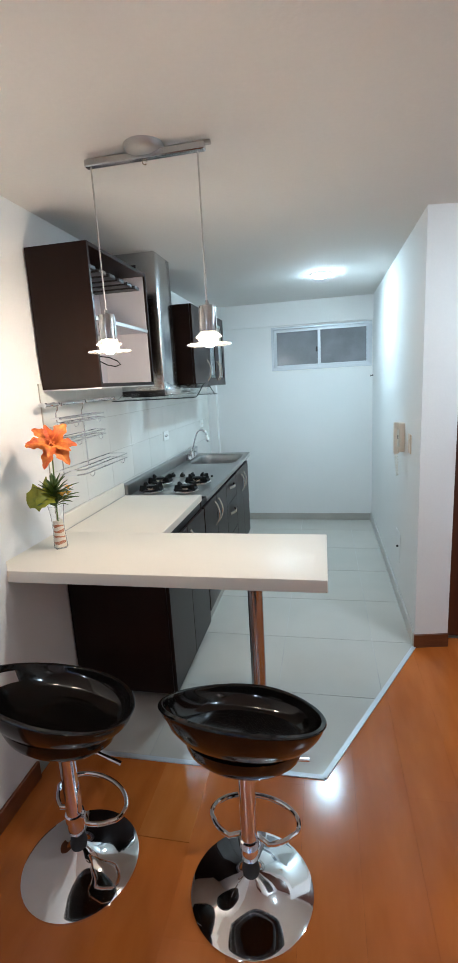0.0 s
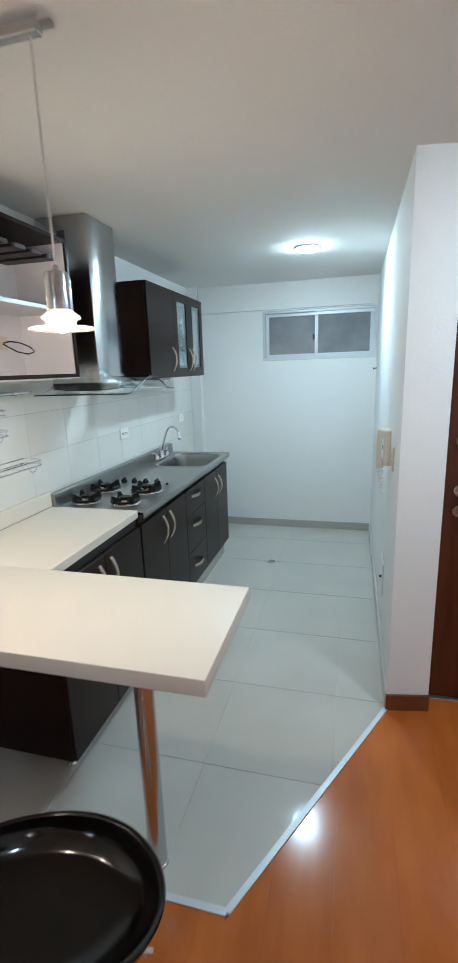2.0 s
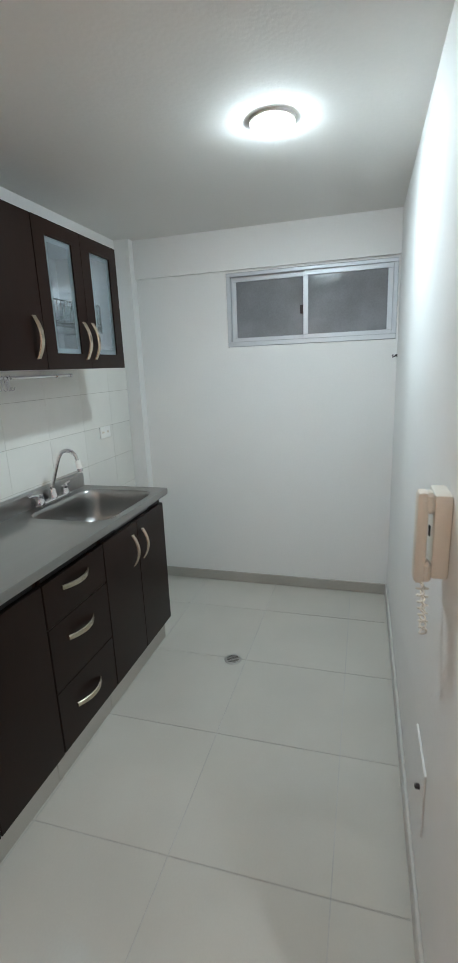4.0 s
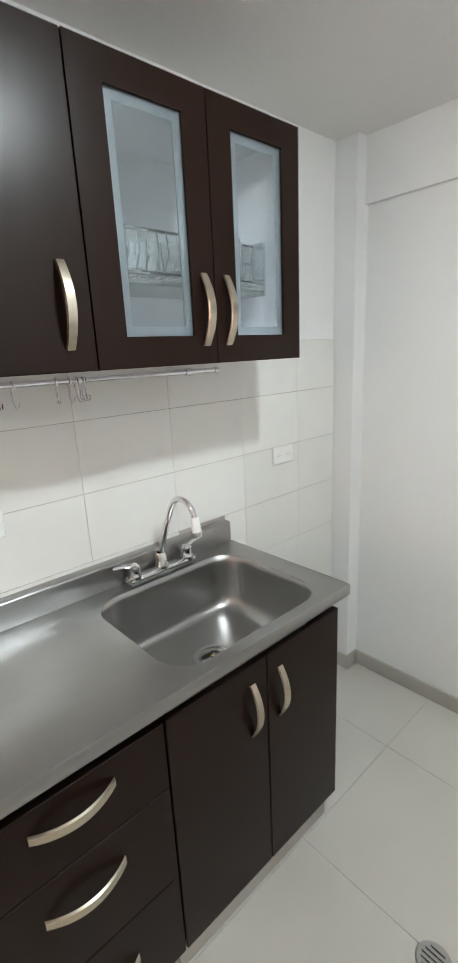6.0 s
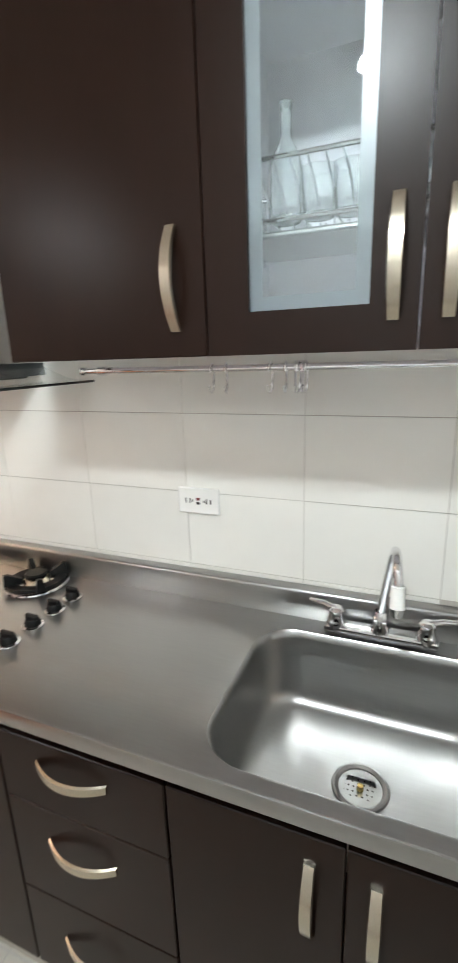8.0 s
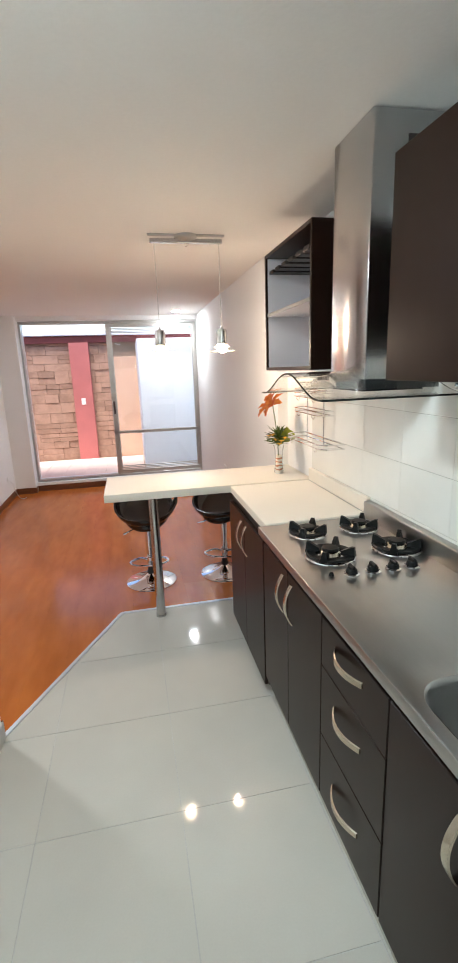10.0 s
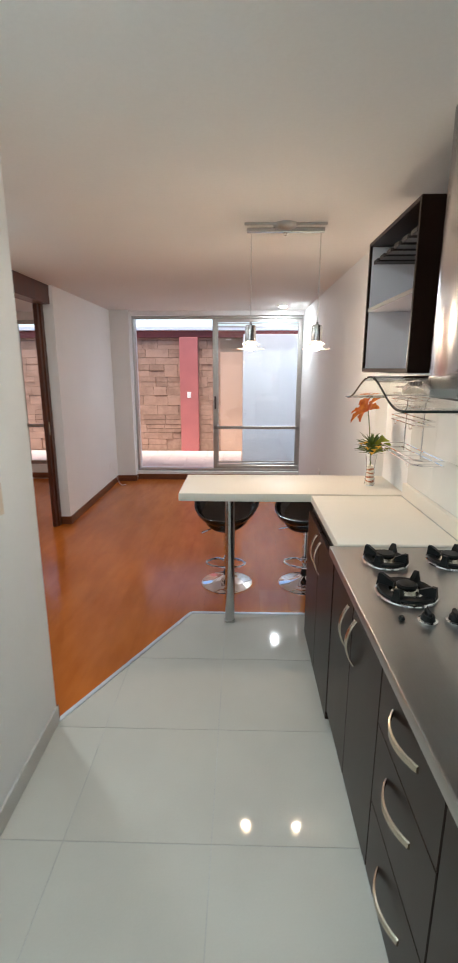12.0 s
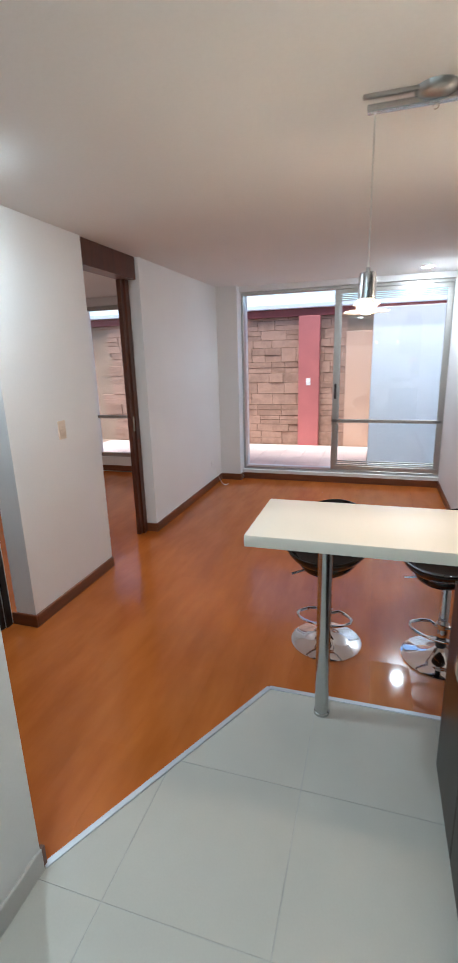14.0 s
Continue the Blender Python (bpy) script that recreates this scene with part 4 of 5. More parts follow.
def hood():
    t = thing("cooker_hood", (-0.84, 3.4, 1.52), "stainless chimney hood with a curved clear glass canopy", "cooker hood")
    y0, y1, xf = 3.162, 3.442, -0.717
    part("chimney", box(LX, xf, y0, y1, 1.54, H - 0.002, 0.006, seg=2), STEEL_HOOD, t)
    part("vent", box(LX + 0.12, xf - 0.12, y0 - 0.002, y0, 2.225, 2.275), SLOT, t)
    part("vent", box(LX + 0.12, xf - 0.12, y1, y1 + 0.002, 2.225, 2.275), SLOT, t)
    ga, gb = 2.985, 3.615
    mid = (ga + gb) / 2

    def arch(y):
        k = abs(y - mid) / (gb - mid)
        return 1.487 + 0.078 * (0.5 + 0.5 * math.cos(math.pi * min(1, k / 0.92)))

    # arched steel body under the glass
    bm = bmesh.new()
    ys = [y0 + 0.002 + (y1 - y0 - 0.004) * i / 20 for i in range(21)]
    rings = []
    for x in (LX, -0.724, -0.719):
        inset = 0.003 if x == -0.719 else 0.0
        rings.append([bm.verts.new((x, y, 1.542 - inset)) for y in ys] + [bm.verts.new((x, y, 1.503 + inset)) for y in ys[::-1]])
    n = len(rings[0])
    for a, b in zip(rings, rings[1:]):
        for i in range(n):
            j = (i + 1) % n
            bm.faces.new((a[i], b[i], b[j], a[j]))
    bm.faces.new(rings[0])
    bm.faces.new(rings[-1][::-1])
    body = part("body", bm, mat("dark_hood_shell", (0.045, 0.045, 0.048), 0.3, 0.6, var=0.1), t, "dark arched motor housing")
    part("filter", box(LX + 0.05, -0.72, y0 + 0.02, y1 - 0.02, 1.495, 1.5025), BLACK, body, "dark grease filter")
    own = bmesh.new()
    rings = []
    for x, cut in ((-0.7185, 0.0), (-0.632, 0.0), (-0.626, 0.003)):
        ps = [mid - 0.115 + 0.23 * i / 16 for i in range(17)]
        rings.append([own.verts.new((x, y, arch(y) - 0.004 - cut)) for y in ps] + [own.verts.new((x, y, arch(y) - 0.030 + cut)) for y in ps[::-1]])
    for p, q in zip(rings, rings[1:]):
        for i in range(34):
            own.faces.new((p[i], q[i], q[(i + 1) % 34], p[(i + 1) % 34]))
    own.faces.new(rings[0])
    own.faces.new(rings[-1][::-1])
    panel = part("control_panel", own, STEEL_HOOD, body, "steel control box under the glass")
    for i in range(4):
        part("button", box(-0.6255, -0.622, mid - 0.043 + 0.023 * i, mid - 0.027 + 0.023 * i, 1.540, 1.553, 0.001), SLOT, panel)
    bm = bmesh.new()
    ny, rows = 40, []
    for i in range(ny + 1):
        y = ga + (gb - ga) * i / ny
        z = arch(y)
        rows.append([bm.verts.new((x, y, z + d)) for x, d in ((LX + 0.01, 0), (-0.489, 0), (-0.489, 0.006), (LX + 0.01, 0.006))])
    for a, b in zip(rows, rows[1:]):
        for k in range(4):
            m = (k + 1) % 4
            bm.faces.new((a[k], a[m], b[m], b[k]))
    bm.faces.new(rows[0][::-1])
    bm.faces.new(rows[-1])
    g = part("canopy", bm, GLASS_HOOD, t, "arched clear glass canopy")
    g.visible_shadow = False
    part("glass_edge", tube([(-0.487, ga + (gb - ga) * i / 40, arch(ga + (gb - ga) * i / 40) + 0.003) for i in range(41)], 0.0026, 6), EDGE, g, "dark polished glass edge")
    for y in (ga, gb):
        part("glass_edge", tube([(LX + 0.01, y, 1.490), (-0.488, y, 1.490)], 0.0034, 6), EDGE, g, "dark polished glass edge")


hood()

# ---- rails and rack ----


def wall_rail(y0, y1, z, label):
    t = thing("utensil_rail", (-0.93, (y0 + y1) / 2, z), label, "rail")
    part("bar", tube([(-0.935, y0, z), (-0.935, y1, z)], 0.0075, 12), CHROME, t)
    for y in (y0 + 0.06, y1 - 0.112):
        bm = tube([(-0.998, y, z), (-0.93, y, z)], 0.009, 12)
        tube([(-0.935, y - 0.012, z), (-0.935, y + 0.012, z)], 0.0115, 14, bm)
        part("bracket", bm, CHROME, t)
    for y in (y0, y1):
        part("end_cap", tube([(-0.935, y - 0.006, z), (-0.935, y + 0.006, z)], 0.0105, 14), CHROME, t)
    return t


wall_rail(3.63, 4.666, 1.517, "chrome utensil rail under the wall cabinet")
wall_rail(2.19, 2.88, 1.511, "chrome rail under the open cabinet")
hk = [(-0.945, 0, -0.008), (-0.944, 0, 0.004), (-0.955, 0, 0.0115), (-0.966, 0, 0.003), (-0.964, 0, -0.02), (-0.960, 0, -0.045), (-0.950, 0, -0.055), (-0.938, 0, -0.050), (-0.933, 0, -0.038)]
hook = solid("s_hook", tube([(x + 0.02, y + 3.993, z + 1.517) for x, y, z in hk], 0.0022, 7), CHROME, "small chrome hook hanging on the rail", "hook", (-0.935, 3.993, 1.517), group="hooks on the rail")
for i, y in enumerate((4.028, 4.134, 4.168, 4.189, 4.197, 4.205, 4.213)):
    copy_thing(hook, pose(-0.935, y, 1.517, 0, 0, (8, -6, 4, 12, -9, 5, -3)[i]))


def wire_rack():
    t = thing("wire_rack", (-0.95, 2.5, 1.19), "three-tier chrome wire rack hung from a rail", "wire rack")
    for y in (2.305, 2.545):
        part("hanger", tube([(-0.925, y, 1.503), (-0.923, y, 1.515), (-0.935, y, 1.521), (-0.946, y, 1.512), (-0.946, y, 1.49), (-0.965, y + 0.01, 1.465), (-0.965, y + 0.01, 1.44), (-0.955, y, 1.42), (-0.955, y, 1.17)], 0.0036, 8), CHROME, t)
    for z, d, y0, y1 in ((1.425, 0.075, 2.255, 2.665), (1.338, 0.075, 2.265, 2.665), (1.185, 0.12, 2.27, 2.80)):
        bm = bmesh.new()
        xb, xf, r = -0.958, -0.958 + d, 0.03
        for zz, s in ((z, 0), (z + 0.022, 0.004)):
            pts = [(xb, y0, zz), (xb, y1, zz), (xf - r, y1, zz), (xf, y1 - r, zz), (xf, y0 + r, zz), (xf - r, y0, zz)]
            tube(pts, 0.0033, 7, bm, loop=True)
        for i in range(5):
            y = y0 + 0.04 + (y1 - y0 - 0.08) * i / 4
            tube([(xb, y, z), (xf, y, z), (xf, y, z + 0.022)], 0.0016, 5, bm)
        for y in (y0 + 0.09, y1 - 0.09):
            tube([(xf, y + 0.025 * math.cos(a), z + 0.0 - 0.022 * math.sin(a)) for a in [math.pi * i / 8 for i in range(9)]], 0.002, 6, bm)
        part("tier", bm, CHROME, t, "bent wire tray")


wire_rack()

# ---- wall fittings ----


def outlet(x, y, z, label, dark):
    t = thing("wall_socket", (x, y, z), label, "socket")
    p = part("plate", box(x, x + 0.008, y - 0.06, y + 0.06, z - 0.036, z + 0.036, 0.003), PLASTIC, t)
    for s in (-1, 1):
        for d in (-0.006, 0.006):
            part("slot", box(x + 0.0078, x + 0.0088, y + s * 0.03 + d - 0.0015, y + s * 0.03 + d + 0.0015, z - 0.007, z + 0.007), SLOT if dark else BEIGE, p)
        part("earth_hole", box(x + 0.0078, x + 0.0088, y + s * 0.017 - 0.002, y + s * 0.017 + 0.002, z - 0.003, z + 0.003), SLOT if dark else BEIGE, p)
    if dark:
        part("button", box(x + 0.0078, x + 0.010, y - 0.005, y + 0.005, z + 0.002, z + 0.009), REDBEAM, p, "red test button")
        part("button", box(x + 0.0078, x + 0.010, y - 0.005, y + 0.005, z - 0.009, z - 0.002), SLOT, p)


outlet(LX + 0.001, 3.912, 1.173, "white double socket with test buttons on tiles", True)
outlet(LX + 0.001, 5.055, 1.160, "plain white double socket on tiles", False)
outlet(LXL, -0.15, 0.50, "white double socket low on the living room wall", False)


def intercom():
    t = thing("intercom_phone", (RX, 3.44, 1.16), "off-white wall intercom handset with a coiled cord", "intercom")
    part("base", box(RX - 0.035, RX, 3.44, 3.535, 1.07, 1.255, 0.006, seg=2), OFFWHITE, t)
    bm = box(RX - 0.070, RX - 0.046, 3.435, 3.475, 1.06, 1.262, 0.009, seg=2)
    box(RX - 0.055, RX - 0.034, 3.435, 3.475, 1.215, 1.260, 0.007, bm)
    box(RX - 0.055, RX - 0.034, 3.435, 3.475, 1.062, 1.107, 0.007, bm)
    part("handset", bm, OFFWHITE, t)
    part("button", box(RX - 0.038, RX - 0.034, 3.482, 3.495, 1.15, 1.175, 0.002), SLOT, t)
    pts = []
    for i in range(150):
        u = i / 149
        a = u * 2 * math.pi * 17
        if u < 0.5:
            c = (RX - 0.035, 3.525 - 0.03 * u * 2, 1.068 - 0.16 * u * 2)
        else:
            c = (RX - 0.035 - 0.02 * (u - 0.5) * 2, 3.495 - 0.04 * (u - 0.5) * 2, 0.908 + 0.155 * (u - 0.5) * 2)
        pts.append((c[0] + 0.008 * math.cos(a), c[1] + 0.008 * math.sin(a), c[2]))
    part("cord", tube(pts, 0.0022, 5), OFFWHITE, t, "coiled cord")


intercom()
solid("wall_hook", tube([(RX, 5.445, 1.555), (RX - 0.012, 5.445, 1.553), (RX - 0.024, 5.445, 1.545), (RX - 0.026, 5.445, 1.560)], [0.009, 0.005, 0.004, 0.006], 10), SLOT, "small dark hook on the white partition", "hook", (RX, 5.445, 1.555))


def switch(x, y, z, out, label, material):
    t = thing("light_switch", (x, y, z), label, "switch")
    a, b = sorted((x, x + 0.008 * out))
    p = part("plate", box(a, b, y - 0.036, y + 0.036, z - 0.058, z + 0.058, 0.003), material, t)
    a, b = sorted((x + 0.0075 * out, x + 0.012 * out))
    for q in (-0.018, 0.018):
        part("rocker", box(a, b, y - 0.018, y + 0.018, z + q - 0.012, z + q + 0.012, 0.002), material, p)


switch(RX, 3.25, 1.15, -1, "beige light switch beside the intercom", BEIGE)
switch(1.71, 1.325, 1.135, -1, "beige light switch on the white wall", BEIGE)
t = thing("wall_hatch", (RX, 3.61, 0.385), "white painted access cover with a small knob", "access cover")
part("cover", box(RX - 0.006, RX, 3.52, 3.71, 0.285, 0.485, 0.002), WALL, t)
part("knob", lathe([(0, 0.014), (0.007, 0.012), (0.008, 0.0)], (0, 0, 0), 12), SLOT, t).matrix_local = Matrix.Translation((-0.006, -0.03, 0.005)) @ Matrix.Rotation(radians(-90), 4, "Y") @ Matrix.Translation((RX, 3.61, 0.385))
t = thing("wall_socket", (1.69, -1.45, 0.29), "white socket with a loose cable near the floor", "socket")
part("plate", box(1.682, 1.69, -1.49, -1.41, 0.26, 0.33, 0.003), PLASTIC, t)
part("cable", tube([(1.68, -1.45, 0.28), (1.64, -1.46, 0.24), (1.63, -1.50, 0.12), (1.60, -1.53, 0.02), (1.55, -1.50, 0.006), (1.52, -1.56, 0.006)], 0.003, 7), PLASTIC, t)
t = thing("floor_drain", (-0.07, 4.565, 0.0), "round steel floor drain set in the tiles", "drain")
part("grate", lathe([(0, 0.003), (0.04, 0.003), (0.044, 0.002), (0.046, 0.0)], (-0.07, 4.565, 0.001), 28), ALU, t)
for i in range(5):
    w = 0.032 * math.cos((i - 2) * 0.45)
    part("slit", box(-0.07 - w, -0.07 + w, 4.565 + (i - 2) * 0.013 - 0.002, 4.565 + (i - 2) * 0.013 + 0.002, 0.0035, 0.0048), SLOT, t)

# ---- vase with flowers ----


def petal(bm, base, tip, width, bend, lobes=0, face=None):
    """A cupped leaf blade from base to tip with a real thickness."""
    base, tip = Vector(base), Vector(tip)
    d = tip - base
    side = d.cross(face or Vector((0, 0, 1)))
    side = side.normalized() if side.length > 1e-5 else Vector((1, 0, 0))
    up = side.cross(d).normalized()
    n, rows = (14 if lobes > 1 else 8), []
    for i in range(n + 1):
        u = i / n
        if lobes > 1:
            w = width * 1.95 * (u + 0.04) ** 0.75 * (1.002 - u) ** 0.75 * (1 + 0.20 * math.sin(u * 21))
        else:
            w = width * math.sin(math.pi * min(1, u * 0.95 + 0.03)) ** 0.7 * (1 + 0.22 * lobes * math.sin(u * 16))
        c = base + d * u + up * bend * math.sin(math.pi * u)
        rows.append([bm.verts.new(c - side * w / 2 + up * w * 0.18), bm.verts.new(c + up * 0.0), bm.verts.new(c + side * w / 2 + up * w * 0.18), bm.verts.new(c - up * 0.0012)])
    for a, b in zip(rows, rows[1:]):
        for k in range(4):
            m = (k + 1) % 4
            bm.faces.new((a[k], a[m], b[m], b[k]))


def vase():
    vx, vy, vz = -0.858, 2.052, 0.915
    t = thing("flower_vase", (vx, vy, vz), "slim glass vase of layered sand with artificial flowers", "vase")
    part("glass", lathe([(0, 0), (0.026, 0), (0.029, 0.005), (0.026, 0.05), (0.024, 0.10), (0.027, 0.15), (0.033, 0.185), (0.031, 0.185), (0.025, 0.15), (0.022, 0.10), (0.024, 0.05), (0.026, 0.008), (0, 0.006)], (vx, vy, vz), 28), GLASS, t).visible_shadow = False
    zz = 0.0075
    for i, h in enumerate((0.016, 0.011, 0.014, 0.009, 0.015, 0.010, 0.013, 0.009, 0.014)):
        def rr(q):
            return 0.0225 + 0.0022 * math.cos(q * 32)
        bm = bmesh.new()
        seg, low, high = 20, [], []
        for k in range(seg):
            a = 2 * math.pi * k / seg
            w0 = 0.003 * math.sin(a * 2 + i * 1.3) if i else 0
            w1 = 0.003 * math.sin(a * 2 + (i + 1) * 1.3)
            low.append(bm.verts.new((vx + rr(zz) * math.cos(a), vy + rr(zz) * math.sin(a), vz + zz + w0)))
            high.append(bm.verts.new((vx + rr(zz) * math.cos(a), vy + rr(zz) * math.sin(a), vz + zz + h + w1)))
        for k in range(seg):
            m = (k + 1) % seg
            bm.faces.new((low[k], low[m], high[m], high[k]))
        bm.faces.new(high)
        bm.faces.new(low[::-1])
        part("sand_layer", bm, (SAND_B, SAND_A)[i % 2], t, ("cream sand", "terracotta sand")[i % 2])
        zz += h
    top = Vector((-0.828, 2.03, 1.352))
    stem = part("stem", tube([(vx, vy, vz + 0.09), (vx + 0.008, vy - 0.004, 1.15), (top.x - 0.01, top.y + 0.01, 1.27), top], 0.003, 7), LEAF, t)
    rnd = random.Random(4)
    w = Vector((0.50, -0.62, 0.60)).normalized()
    u = Vector((0.78, 0.63, 0.0)).normalized()
    v = w.cross(u)
    for ring, cnt, ln, lift, wide in ((0, 6, 0.112, 0.012, 0.066), (1, 5, 0.088, 0.045, 0.052), (2, 6, 0.032, 0.045, 0.012)):
        for k in range(cnt):
            a = 2 * math.pi * k / cnt + ring * 0.5 + rnd.uniform(-0.2, 0.2)
            bm = bmesh.new()
            l = ln * rnd.uniform(0.85, 1.15)
            petal(bm, top, top + u * l * math.cos(a) + v * l * math.sin(a) + w * (lift + rnd.uniform(-0.02, 0.02)), wide * rnd.uniform(0.85, 1.15), 0.018, 2, w)
            part("petal", bm, PETAL, stem)
    base = Vector((vx, vy, vz + 0.18))
    for k in range(95):
        a = rnd.uniform(0, 2 * math.pi)
        l = rnd.uniform(0.05, 0.115)
        e = rnd.uniform(0.15, 1.2)
        bm = bmesh.new()
        st = base + Vector((0, 0, rnd.uniform(0, 0.05)))
        petal(bm, st, st + Vector((l * math.cos(a) * math.cos(e), l * math.sin(a) * math.cos(e), l * math.sin(e))), rnd.uniform(0.009, 0.02), 0.008)
        part("leaf", bm, LEAF, t)
    for dx, dy, dz, l, w in ((-0.085, -0.03, 0.03, 0.1, 0.10), (-0.075, 0.05, 0.06, 0.1, 0.10), (-0.02, -0.07, 0.02, 0.09, 0.075)):
        bm = bmesh.new()
        petal(bm, base + Vector((dx * 0.1, dy * 0.1, 0.05)), base + Vector((dx * 1.25, dy * 1.25, dz)), w, 0.02, 1, Vector((0.25, -0.9, 0.35)))
        part("large_leaf", bm, LEAF_LIME, t, "lime green lobed leaf")
    for dx, dy, dz in ((0.055, -0.03, 0.055), (0.035, 0.045, 0.04), (0.05, 0.03, 0.07), (0.0, 0.055, 0.03), (-0.02, 0.06, 0.05), (0.012, 0.05, 0.012)):
        bm = bmesh.new()
        for k in range(5):
            a = k * 1.256
            petal(bm, base + Vector((dx, dy, dz)), base + Vector((dx + 0.018 * math.cos(a), dy + 0.018 * math.sin(a), dz + 0.014)), 0.014, 0.004)
        part("bud", bm, BUD, t, "small yellow blossom")


vase()

# ---- bar stools ----


def bar_stool(x, y, turn, ring):
    t = thing("bar_stool", (x, y, 0), "black glossy plastic bucket bar stool on a chrome disc base", "bar stool", group="stools at the bar")
    bm = lathe([(0, 0.075), (0.022, 0.072), (0.04, 0.055), (0.075, 0.032), (0.125, 0.017), (0.180, 0.010), (0.192, 0.006), (0.193, 0.0), (0.0, 0.0)], (x, y, 0), 64)
    part("base", bm, CHROME, t, "mirror chrome trumpet base")
    part("boot", lathe([(0.026, 0.07), (0.028, 0.085), (0.024, 0.105), (0.021, 0.135)], (x, y, 0), 28), RUBBER, t, "black rubber boot")
    part("column", lathe([(0.0215, 0.13), (0.027, 0.132), (0.027, 0.155), (0.0255, 0.16), (0.0255, 0.485), (0.02, 0.49)], (x, y, 0), 32), CHROME, t)
    part("collar", lathe([(0.0256, 0.175), (0.031, 0.177), (0.031, 0.202), (0.0256, 0.204)], (x, y, 0), 32), CHROME, t)
    ca, sa = math.cos(radians(ring)), math.sin(radians(ring))
    pts = [(0.022, -0.016, 0.190)]
    for i in range(33):
        a = radians(-152 + 304 * i / 32)
        pts.append((0.072 + 0.086 * math.cos(a), 0.142 * math.sin(a) * (1.0 if math.cos(a) > -0.3 else 0.96), 0.194))
    pts.append((0.022, 0.016, 0.190))
    pts = [(x + p * ca - q * sa, y + p * sa + q * ca, h) for p, q, h in pts]
    part("footrest", tube(pts, 0.0080, 10), CHROME, t, "bent chrome footrest ring")
    part("lever", tube([(x, y, 0.478), (x + 0.06, y - 0.085, 0.455), (x + 0.11, y - 0.165, 0.430)], [0.005, 0.005, 0.007], 8), CHROME, t)
    bm = lathe([(0, 0.476), (0.06, 0.478), (0.110, 0.487), (0.142, 0.501), (0.160, 0.519), (0.168, 0.540), (0.171, 0.562), (0.160, 0.562), (0, 0.556)], (x, y, 0), 56)
    for p in bm.verts:
        p.co.z -= 0.34 * (p.co.x - x)
    part("seat_cup", bm, BLACK_GLOSS, t)
    # bucket: dish whose rim rises towards the back
    bm = bmesh.new()
    seg = 72
    rad = [(0.03, 0.0), (0.085, 0.01), (0.135, 0.05), (0.170, 0.13), (0.194, 0.26), (0.210, 0.44), (0.221, 0.62), (0.228, 0.78), (0.231, 0.90), (0.234, 0.98), (0.238, 1.0), (0.246, 0.985), (0.249, 0.95)]
    grid = []
    for r, h in rad:
        row = []
        for i in range(seg):
            a = 2 * math.pi * i / seg
            rim = 0.032 + 0.200 * (0.5 - 0.5 * math.cos(a)) ** 1.3
            low = 0.560 - 0.34 * r * 0.93 * math.cos(a)
            row.append(bm.verts.new((x + r * 0.93 * math.cos(a), y + r * 0.955 * math.sin(a), low + h * (0.536 + rim - low))))
        grid.append(row)
    for q in range(len(rad) - 1):
        for i in range(seg):
            j = (i + 1) % seg
            if q in (5, 6) and 21 <= i <= 27:
                continue
            bm.faces.new((grid[q][i], grid[q][j], grid[q + 1][j], grid[q + 1][i]))
    bm.faces.new(grid[0])
    s = part("seat", bm, BLACK_GLOSS, t, "deep glossy black bucket with a grip slot")
    m = s.modifiers.new("thickness", "SOLIDIFY")
    m.thickness = 0.012
    m.offset = -1
    m = s.modifiers.new("round", "BEVEL")
    m.width = 0.005
    m.segments = 2
    m.limit_method = "ANGLE"
    m.angle_limit = radians(50)
    t.rotation_euler = (0, 0, radians(turn))
    return t


stool = bar_stool(0.008, 1.487, 0, 5)
stool.matrix_basis = pose(0.008, 1.487, 0, 0, 0, 80)
stool = bar_stool(-0.578, 1.487, 0, 18)
stool.matrix_basis = pose(-0.578, 1.487, 0, 0, 0, 52)

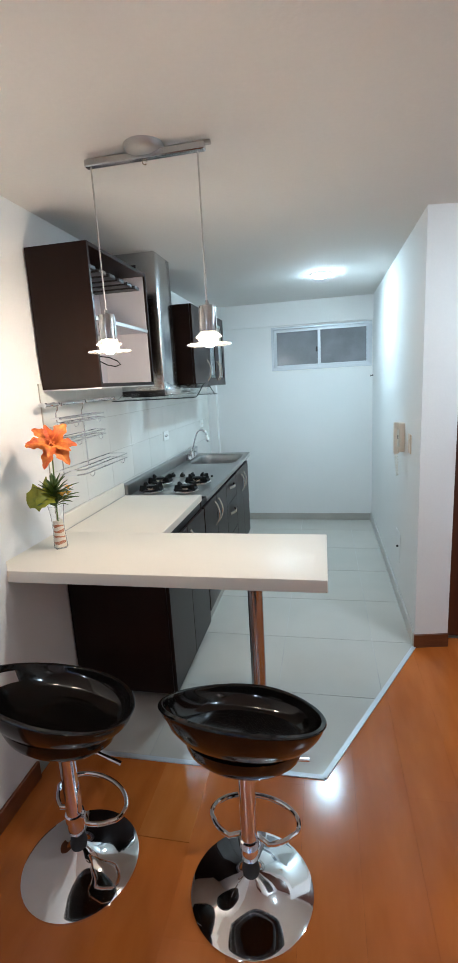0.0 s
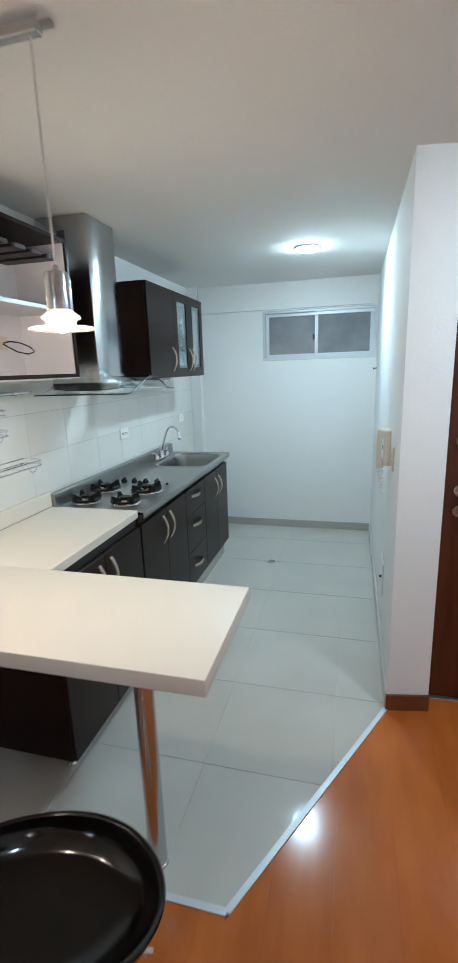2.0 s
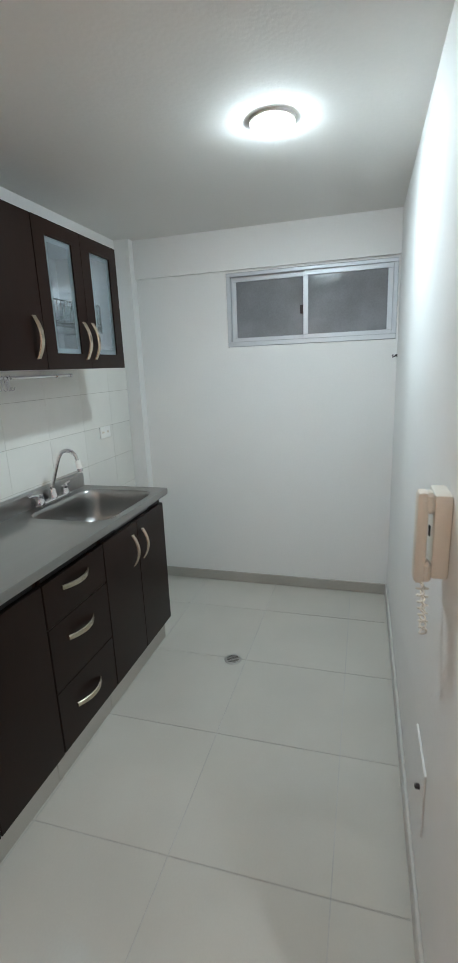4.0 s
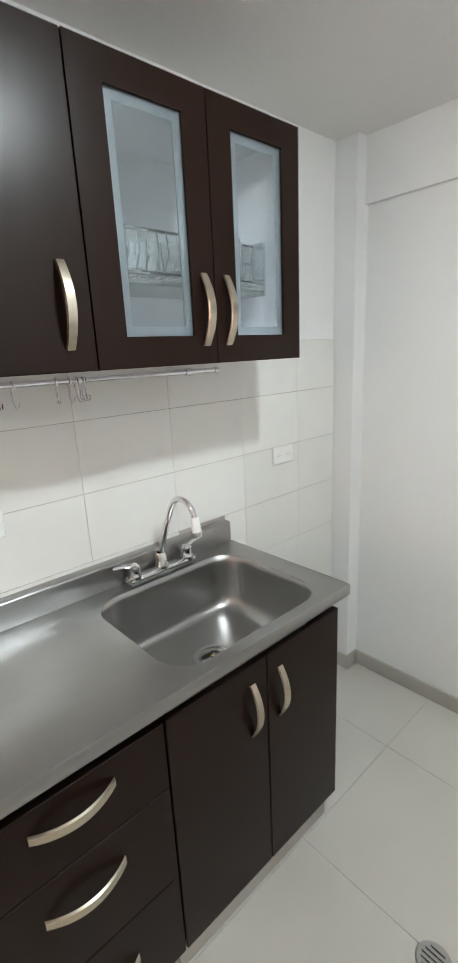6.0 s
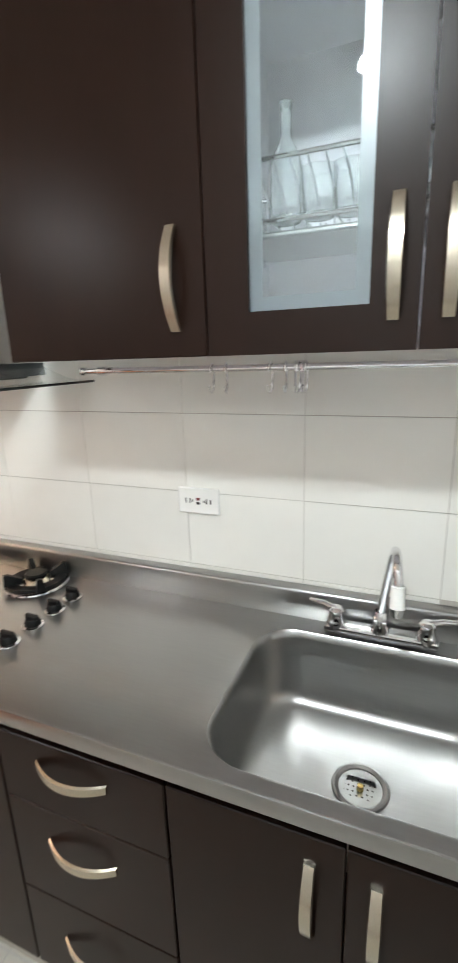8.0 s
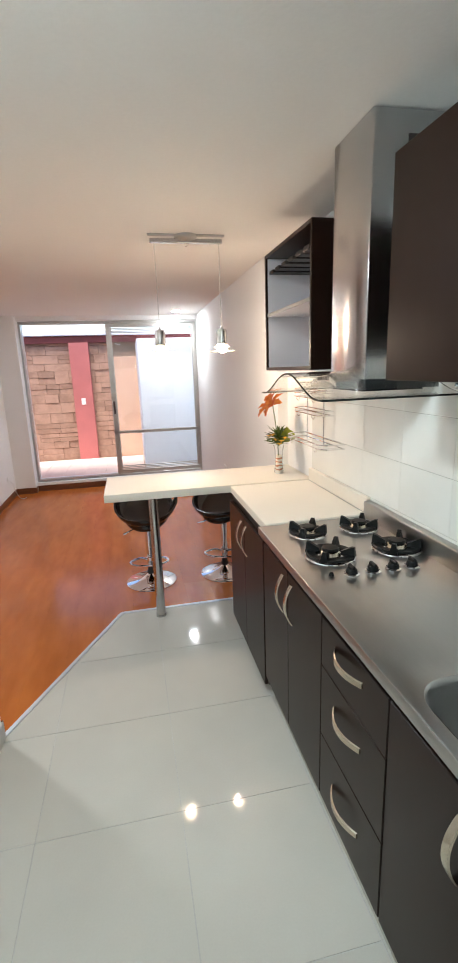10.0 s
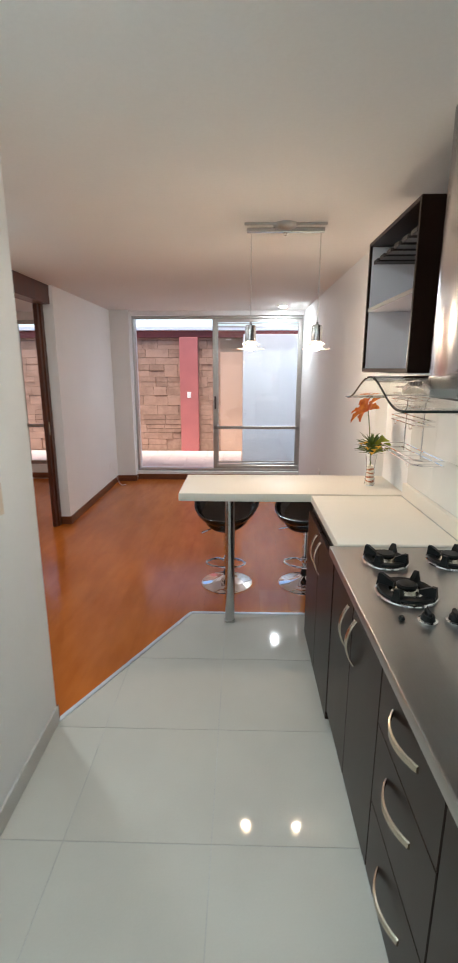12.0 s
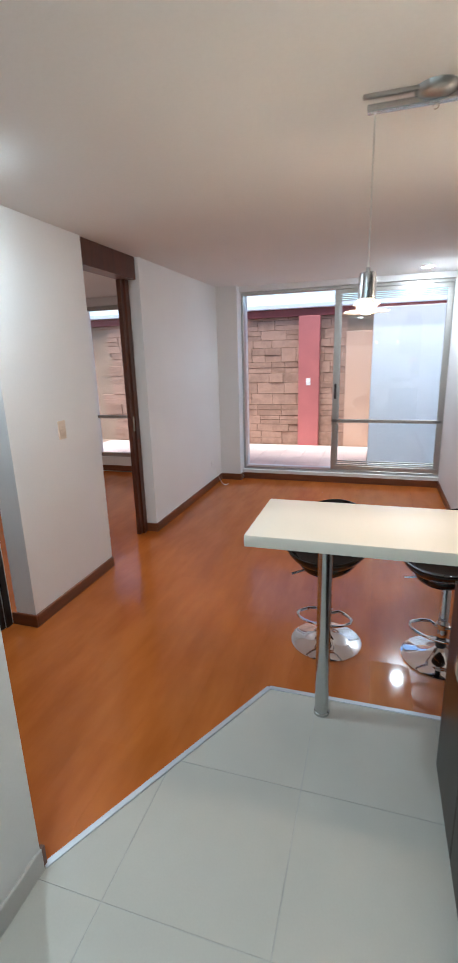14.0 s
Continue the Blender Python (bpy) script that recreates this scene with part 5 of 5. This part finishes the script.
# ---- pieces: floor tiles, planks, wall tiles, stones ----


def tile_floor():
    f = tagged(new("kitchen_floor", mesh_of("kitchen_floor", prism([(LX, 1.945), (0.232, 1.945), (RX, 2.95), (RX, EY), (LX, EY)], -0.012, -0.002), GROUT)), "pale glossy porcelain kitchen floor with an angled edge", "floor", kind="structure")
    ORIGIN[f.name] = Vector((0, 0, 0))
    xs = [LX, -0.51, 0.0, 0.515, RX]
    ys = [1.945, 2.455, 2.985, 3.51, 4.045, 4.575, 5.11, EY]
    for a, b in zip(xs, xs[1:]):
        for c, d in zip(ys, ys[1:]):
            g = 0.0021
            poly = [(a + g, c + g), (b - g, c + g), (b - g, d - g), (a + g, d - g)]
            poly = clip(poly, 1.005, -0.518, 1.005 * 0.232 - 0.518 * 1.945 - 0.006)
            if len(poly) > 2:
                part("tile", prism(poly, -0.008, 0.0), TILE_FLOOR, f, smooth=False)
    bm = bmesh.new()
    for p, q in (((LXL, 1.945), (0.232, 1.945)), ((0.232, 1.945), (RX - 0.004, 2.945))):
        d = (Vector(q) - Vector(p)).normalized()
        nrm = Vector((-d.y, d.x)) * 0.011
        poly = [(p[0] - nrm.x, p[1] - nrm.y), (q[0] - nrm.x, q[1] - nrm.y), (q[0] + nrm.x, q[1] + nrm.y), (p[0] + nrm.x, p[1] + nrm.y)]
        prism(poly, -0.004, 0.0045 if p[1] == q[1] and p[0] < 0 else 0.0049, bm)
    part("edge_strip", bm, ALU_WHITE, f, "pale aluminium threshold strip")


tile_floor()


def plank_floor():
    f = tagged(new("living_floor", mesh_of("living_floor", box(LXL, 4.0, -1.90, 1.93, -0.0115, -0.010), WENGE_DARK)), "glossy orange-brown laminate plank floor", "floor", kind="structure")
    ORIGIN[f.name] = Vector((0, 0, 0))
    rnd = random.Random(7)
    w, ln, k = 0.193, 1.21, 1
    x = 0.348 - 7 * w
    while x < 4.0:
        offs = rnd.uniform(0.2, 1.0)
        y = 1.90 - 5 * ln + (0 if k % 3 == 0 else offs)
        while y < 3.07:
            g = 0.00015
            full = [(x + g, y + g), (x + w - g, y + g), (x + w - g, y + ln - g), (x + g, y + ln - g)]
            zones = [((LXL, 0.232), [(0, 1, 1.934)]), ((0.232, RX), [(-1.005, 0.518, -1.005 * 0.232 + 0.518 * 1.945 - 0.012)]), ((RX, 1.89), [(0, 1, 3.068)]), ((1.89, 4.0), [(0, 1, 1.745)])]
            for (xa, xb), cuts in zones:
                poly = clip(clip(clip(full, -1, 0, -xa), 1, 0, xb), 0, -1, 1.90)
                for c in cuts:
                    if len(poly) > 2:
                        poly = clip(poly, *c)
                if len(poly) > 2:
                    # This plank end is split off and made glossier and lighter for the lamp's reflection.
                    shine = abs(x + 0.424) < 0.02 and y + ln > 1.7
                    if shine:
                        shine_end = clip(poly, 0, -1, -1.605)
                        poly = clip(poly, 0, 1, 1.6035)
                        part("plank", prism(shine_end, -0.0095, 0.0006), WOOD_SHINE, f, "short plank end made glossier and lighter for the ceiling light's reflection", smooth=False)
                    part("plank", prism(poly, -0.0095, 0.0), WOOD, f, smooth=False)
            y += ln
        x += w
        k += 1


plank_floor()


def wall_tiles():
    f = tagged(new("backsplash", mesh_of("backsplash", join(box(LX - 0.008, LX - 0.003, 2.27, 5.407, 0.90, 1.605), box(LX - 0.008, LX - 0.003, 4.73, 5.407, 0.0, 0.90)), GROUT_WALL)), "cream glazed wall tiles above the counter", "wall tiles", kind="structure")
    ORIGIN[f.name] = Vector((0, 0, 0))
    ys = [2.27] + [4.517 + 0.321 * i for i in range(-6, 4)]
    ys = [y for y in ys if y < 5.39] + [5.407]
    zs = [0.905, 0.985, 1.195, 1.405, 1.605]
    low = [0.0, 0.145, 0.355, 0.565, 0.775]
    for a, b in zip(ys, ys[1:]):
        for c, d in zip(zs, zs[1:]):
            if a > 4.5 and c < 0.91:
                for p, q in zip(low, low[1:] + [d]):
                    part("tile", box(LX - 0.004, LX, max(a, 4.73) + 0.001, b - 0.001, p + 0.001, q - 0.001), TILE_WALL, f, smooth=False)
                continue
            part("tile", box(LX - 0.004, LX, a + 0.0007, b - 0.0007, c + 0.001, d - 0.001), TILE_WALL, f, smooth=False)


wall_tiles()


def stone_wall():
    f = tagged(new("stone_facing", mesh_of("stone_facing", box(-0.5, 4.6, SY - 0.04, SY - 0.03, 0.07, 2.12), MORTAR)), "rough beige sandstone block facing", "stone wall", kind="structure")
    ORIGIN[f.name] = Vector((0, 0, 0))
    rnd = random.Random(11)
    z = 0.072
    while z < 2.11:
        h = min(rnd.choice((0.12, 0.15, 0.18, 0.22)), 2.118 - z)
        if h < 0.04:
            break
        x = 0.275 + rnd.uniform(-0.3, 0.0)
        while x < 4.4:
            ln = rnd.uniform(0.18, 0.5)
            d = rnd.uniform(0.0, 0.012)
            parts = [(z, z + h)] if h < 0.14 or rnd.random() < 0.5 else [(z, z + h * 0.5), (z + h * 0.5, z + h)]
            for c, e in parts:
                a0, b0 = max(x, 0.275), x + ln
                if b0 - a0 > 0.03 and not (a0 > 0.66 and b0 < 1.05):
                    part("stone", box(a0 + 0.0015, b0 - 0.0015, SY - 0.03, SY + d + rnd.uniform(-0.008, 0.008), c + 0.0015, e - 0.0015, 0.004), STONE, f, smooth=False)
            x += ln
        z += h


stone_wall()


def patio_tiles():
    f = tagged(new("terrace", mesh_of("terrace", box(-0.1, 4.6, SY + 0.02, -2.262, 0.0705, 0.072), MORTAR)), "pale pink square terrace tiles", "terrace", kind="structure")
    ORIGIN[f.name] = Vector((0, 0, 0))
    for i in range(15):
        for j in range(6):
            x, y = -0.1 + 0.31 * i, -2.27 - 0.31 * j
            if y - 0.31 > SY - 0.2:
                part("tile", box(x + 0.002, x + 0.308, max(y - 0.308, SY + 0.1), y - 0.002, 0.072, 0.08), PATIO, f, smooth=False)


patio_tiles()
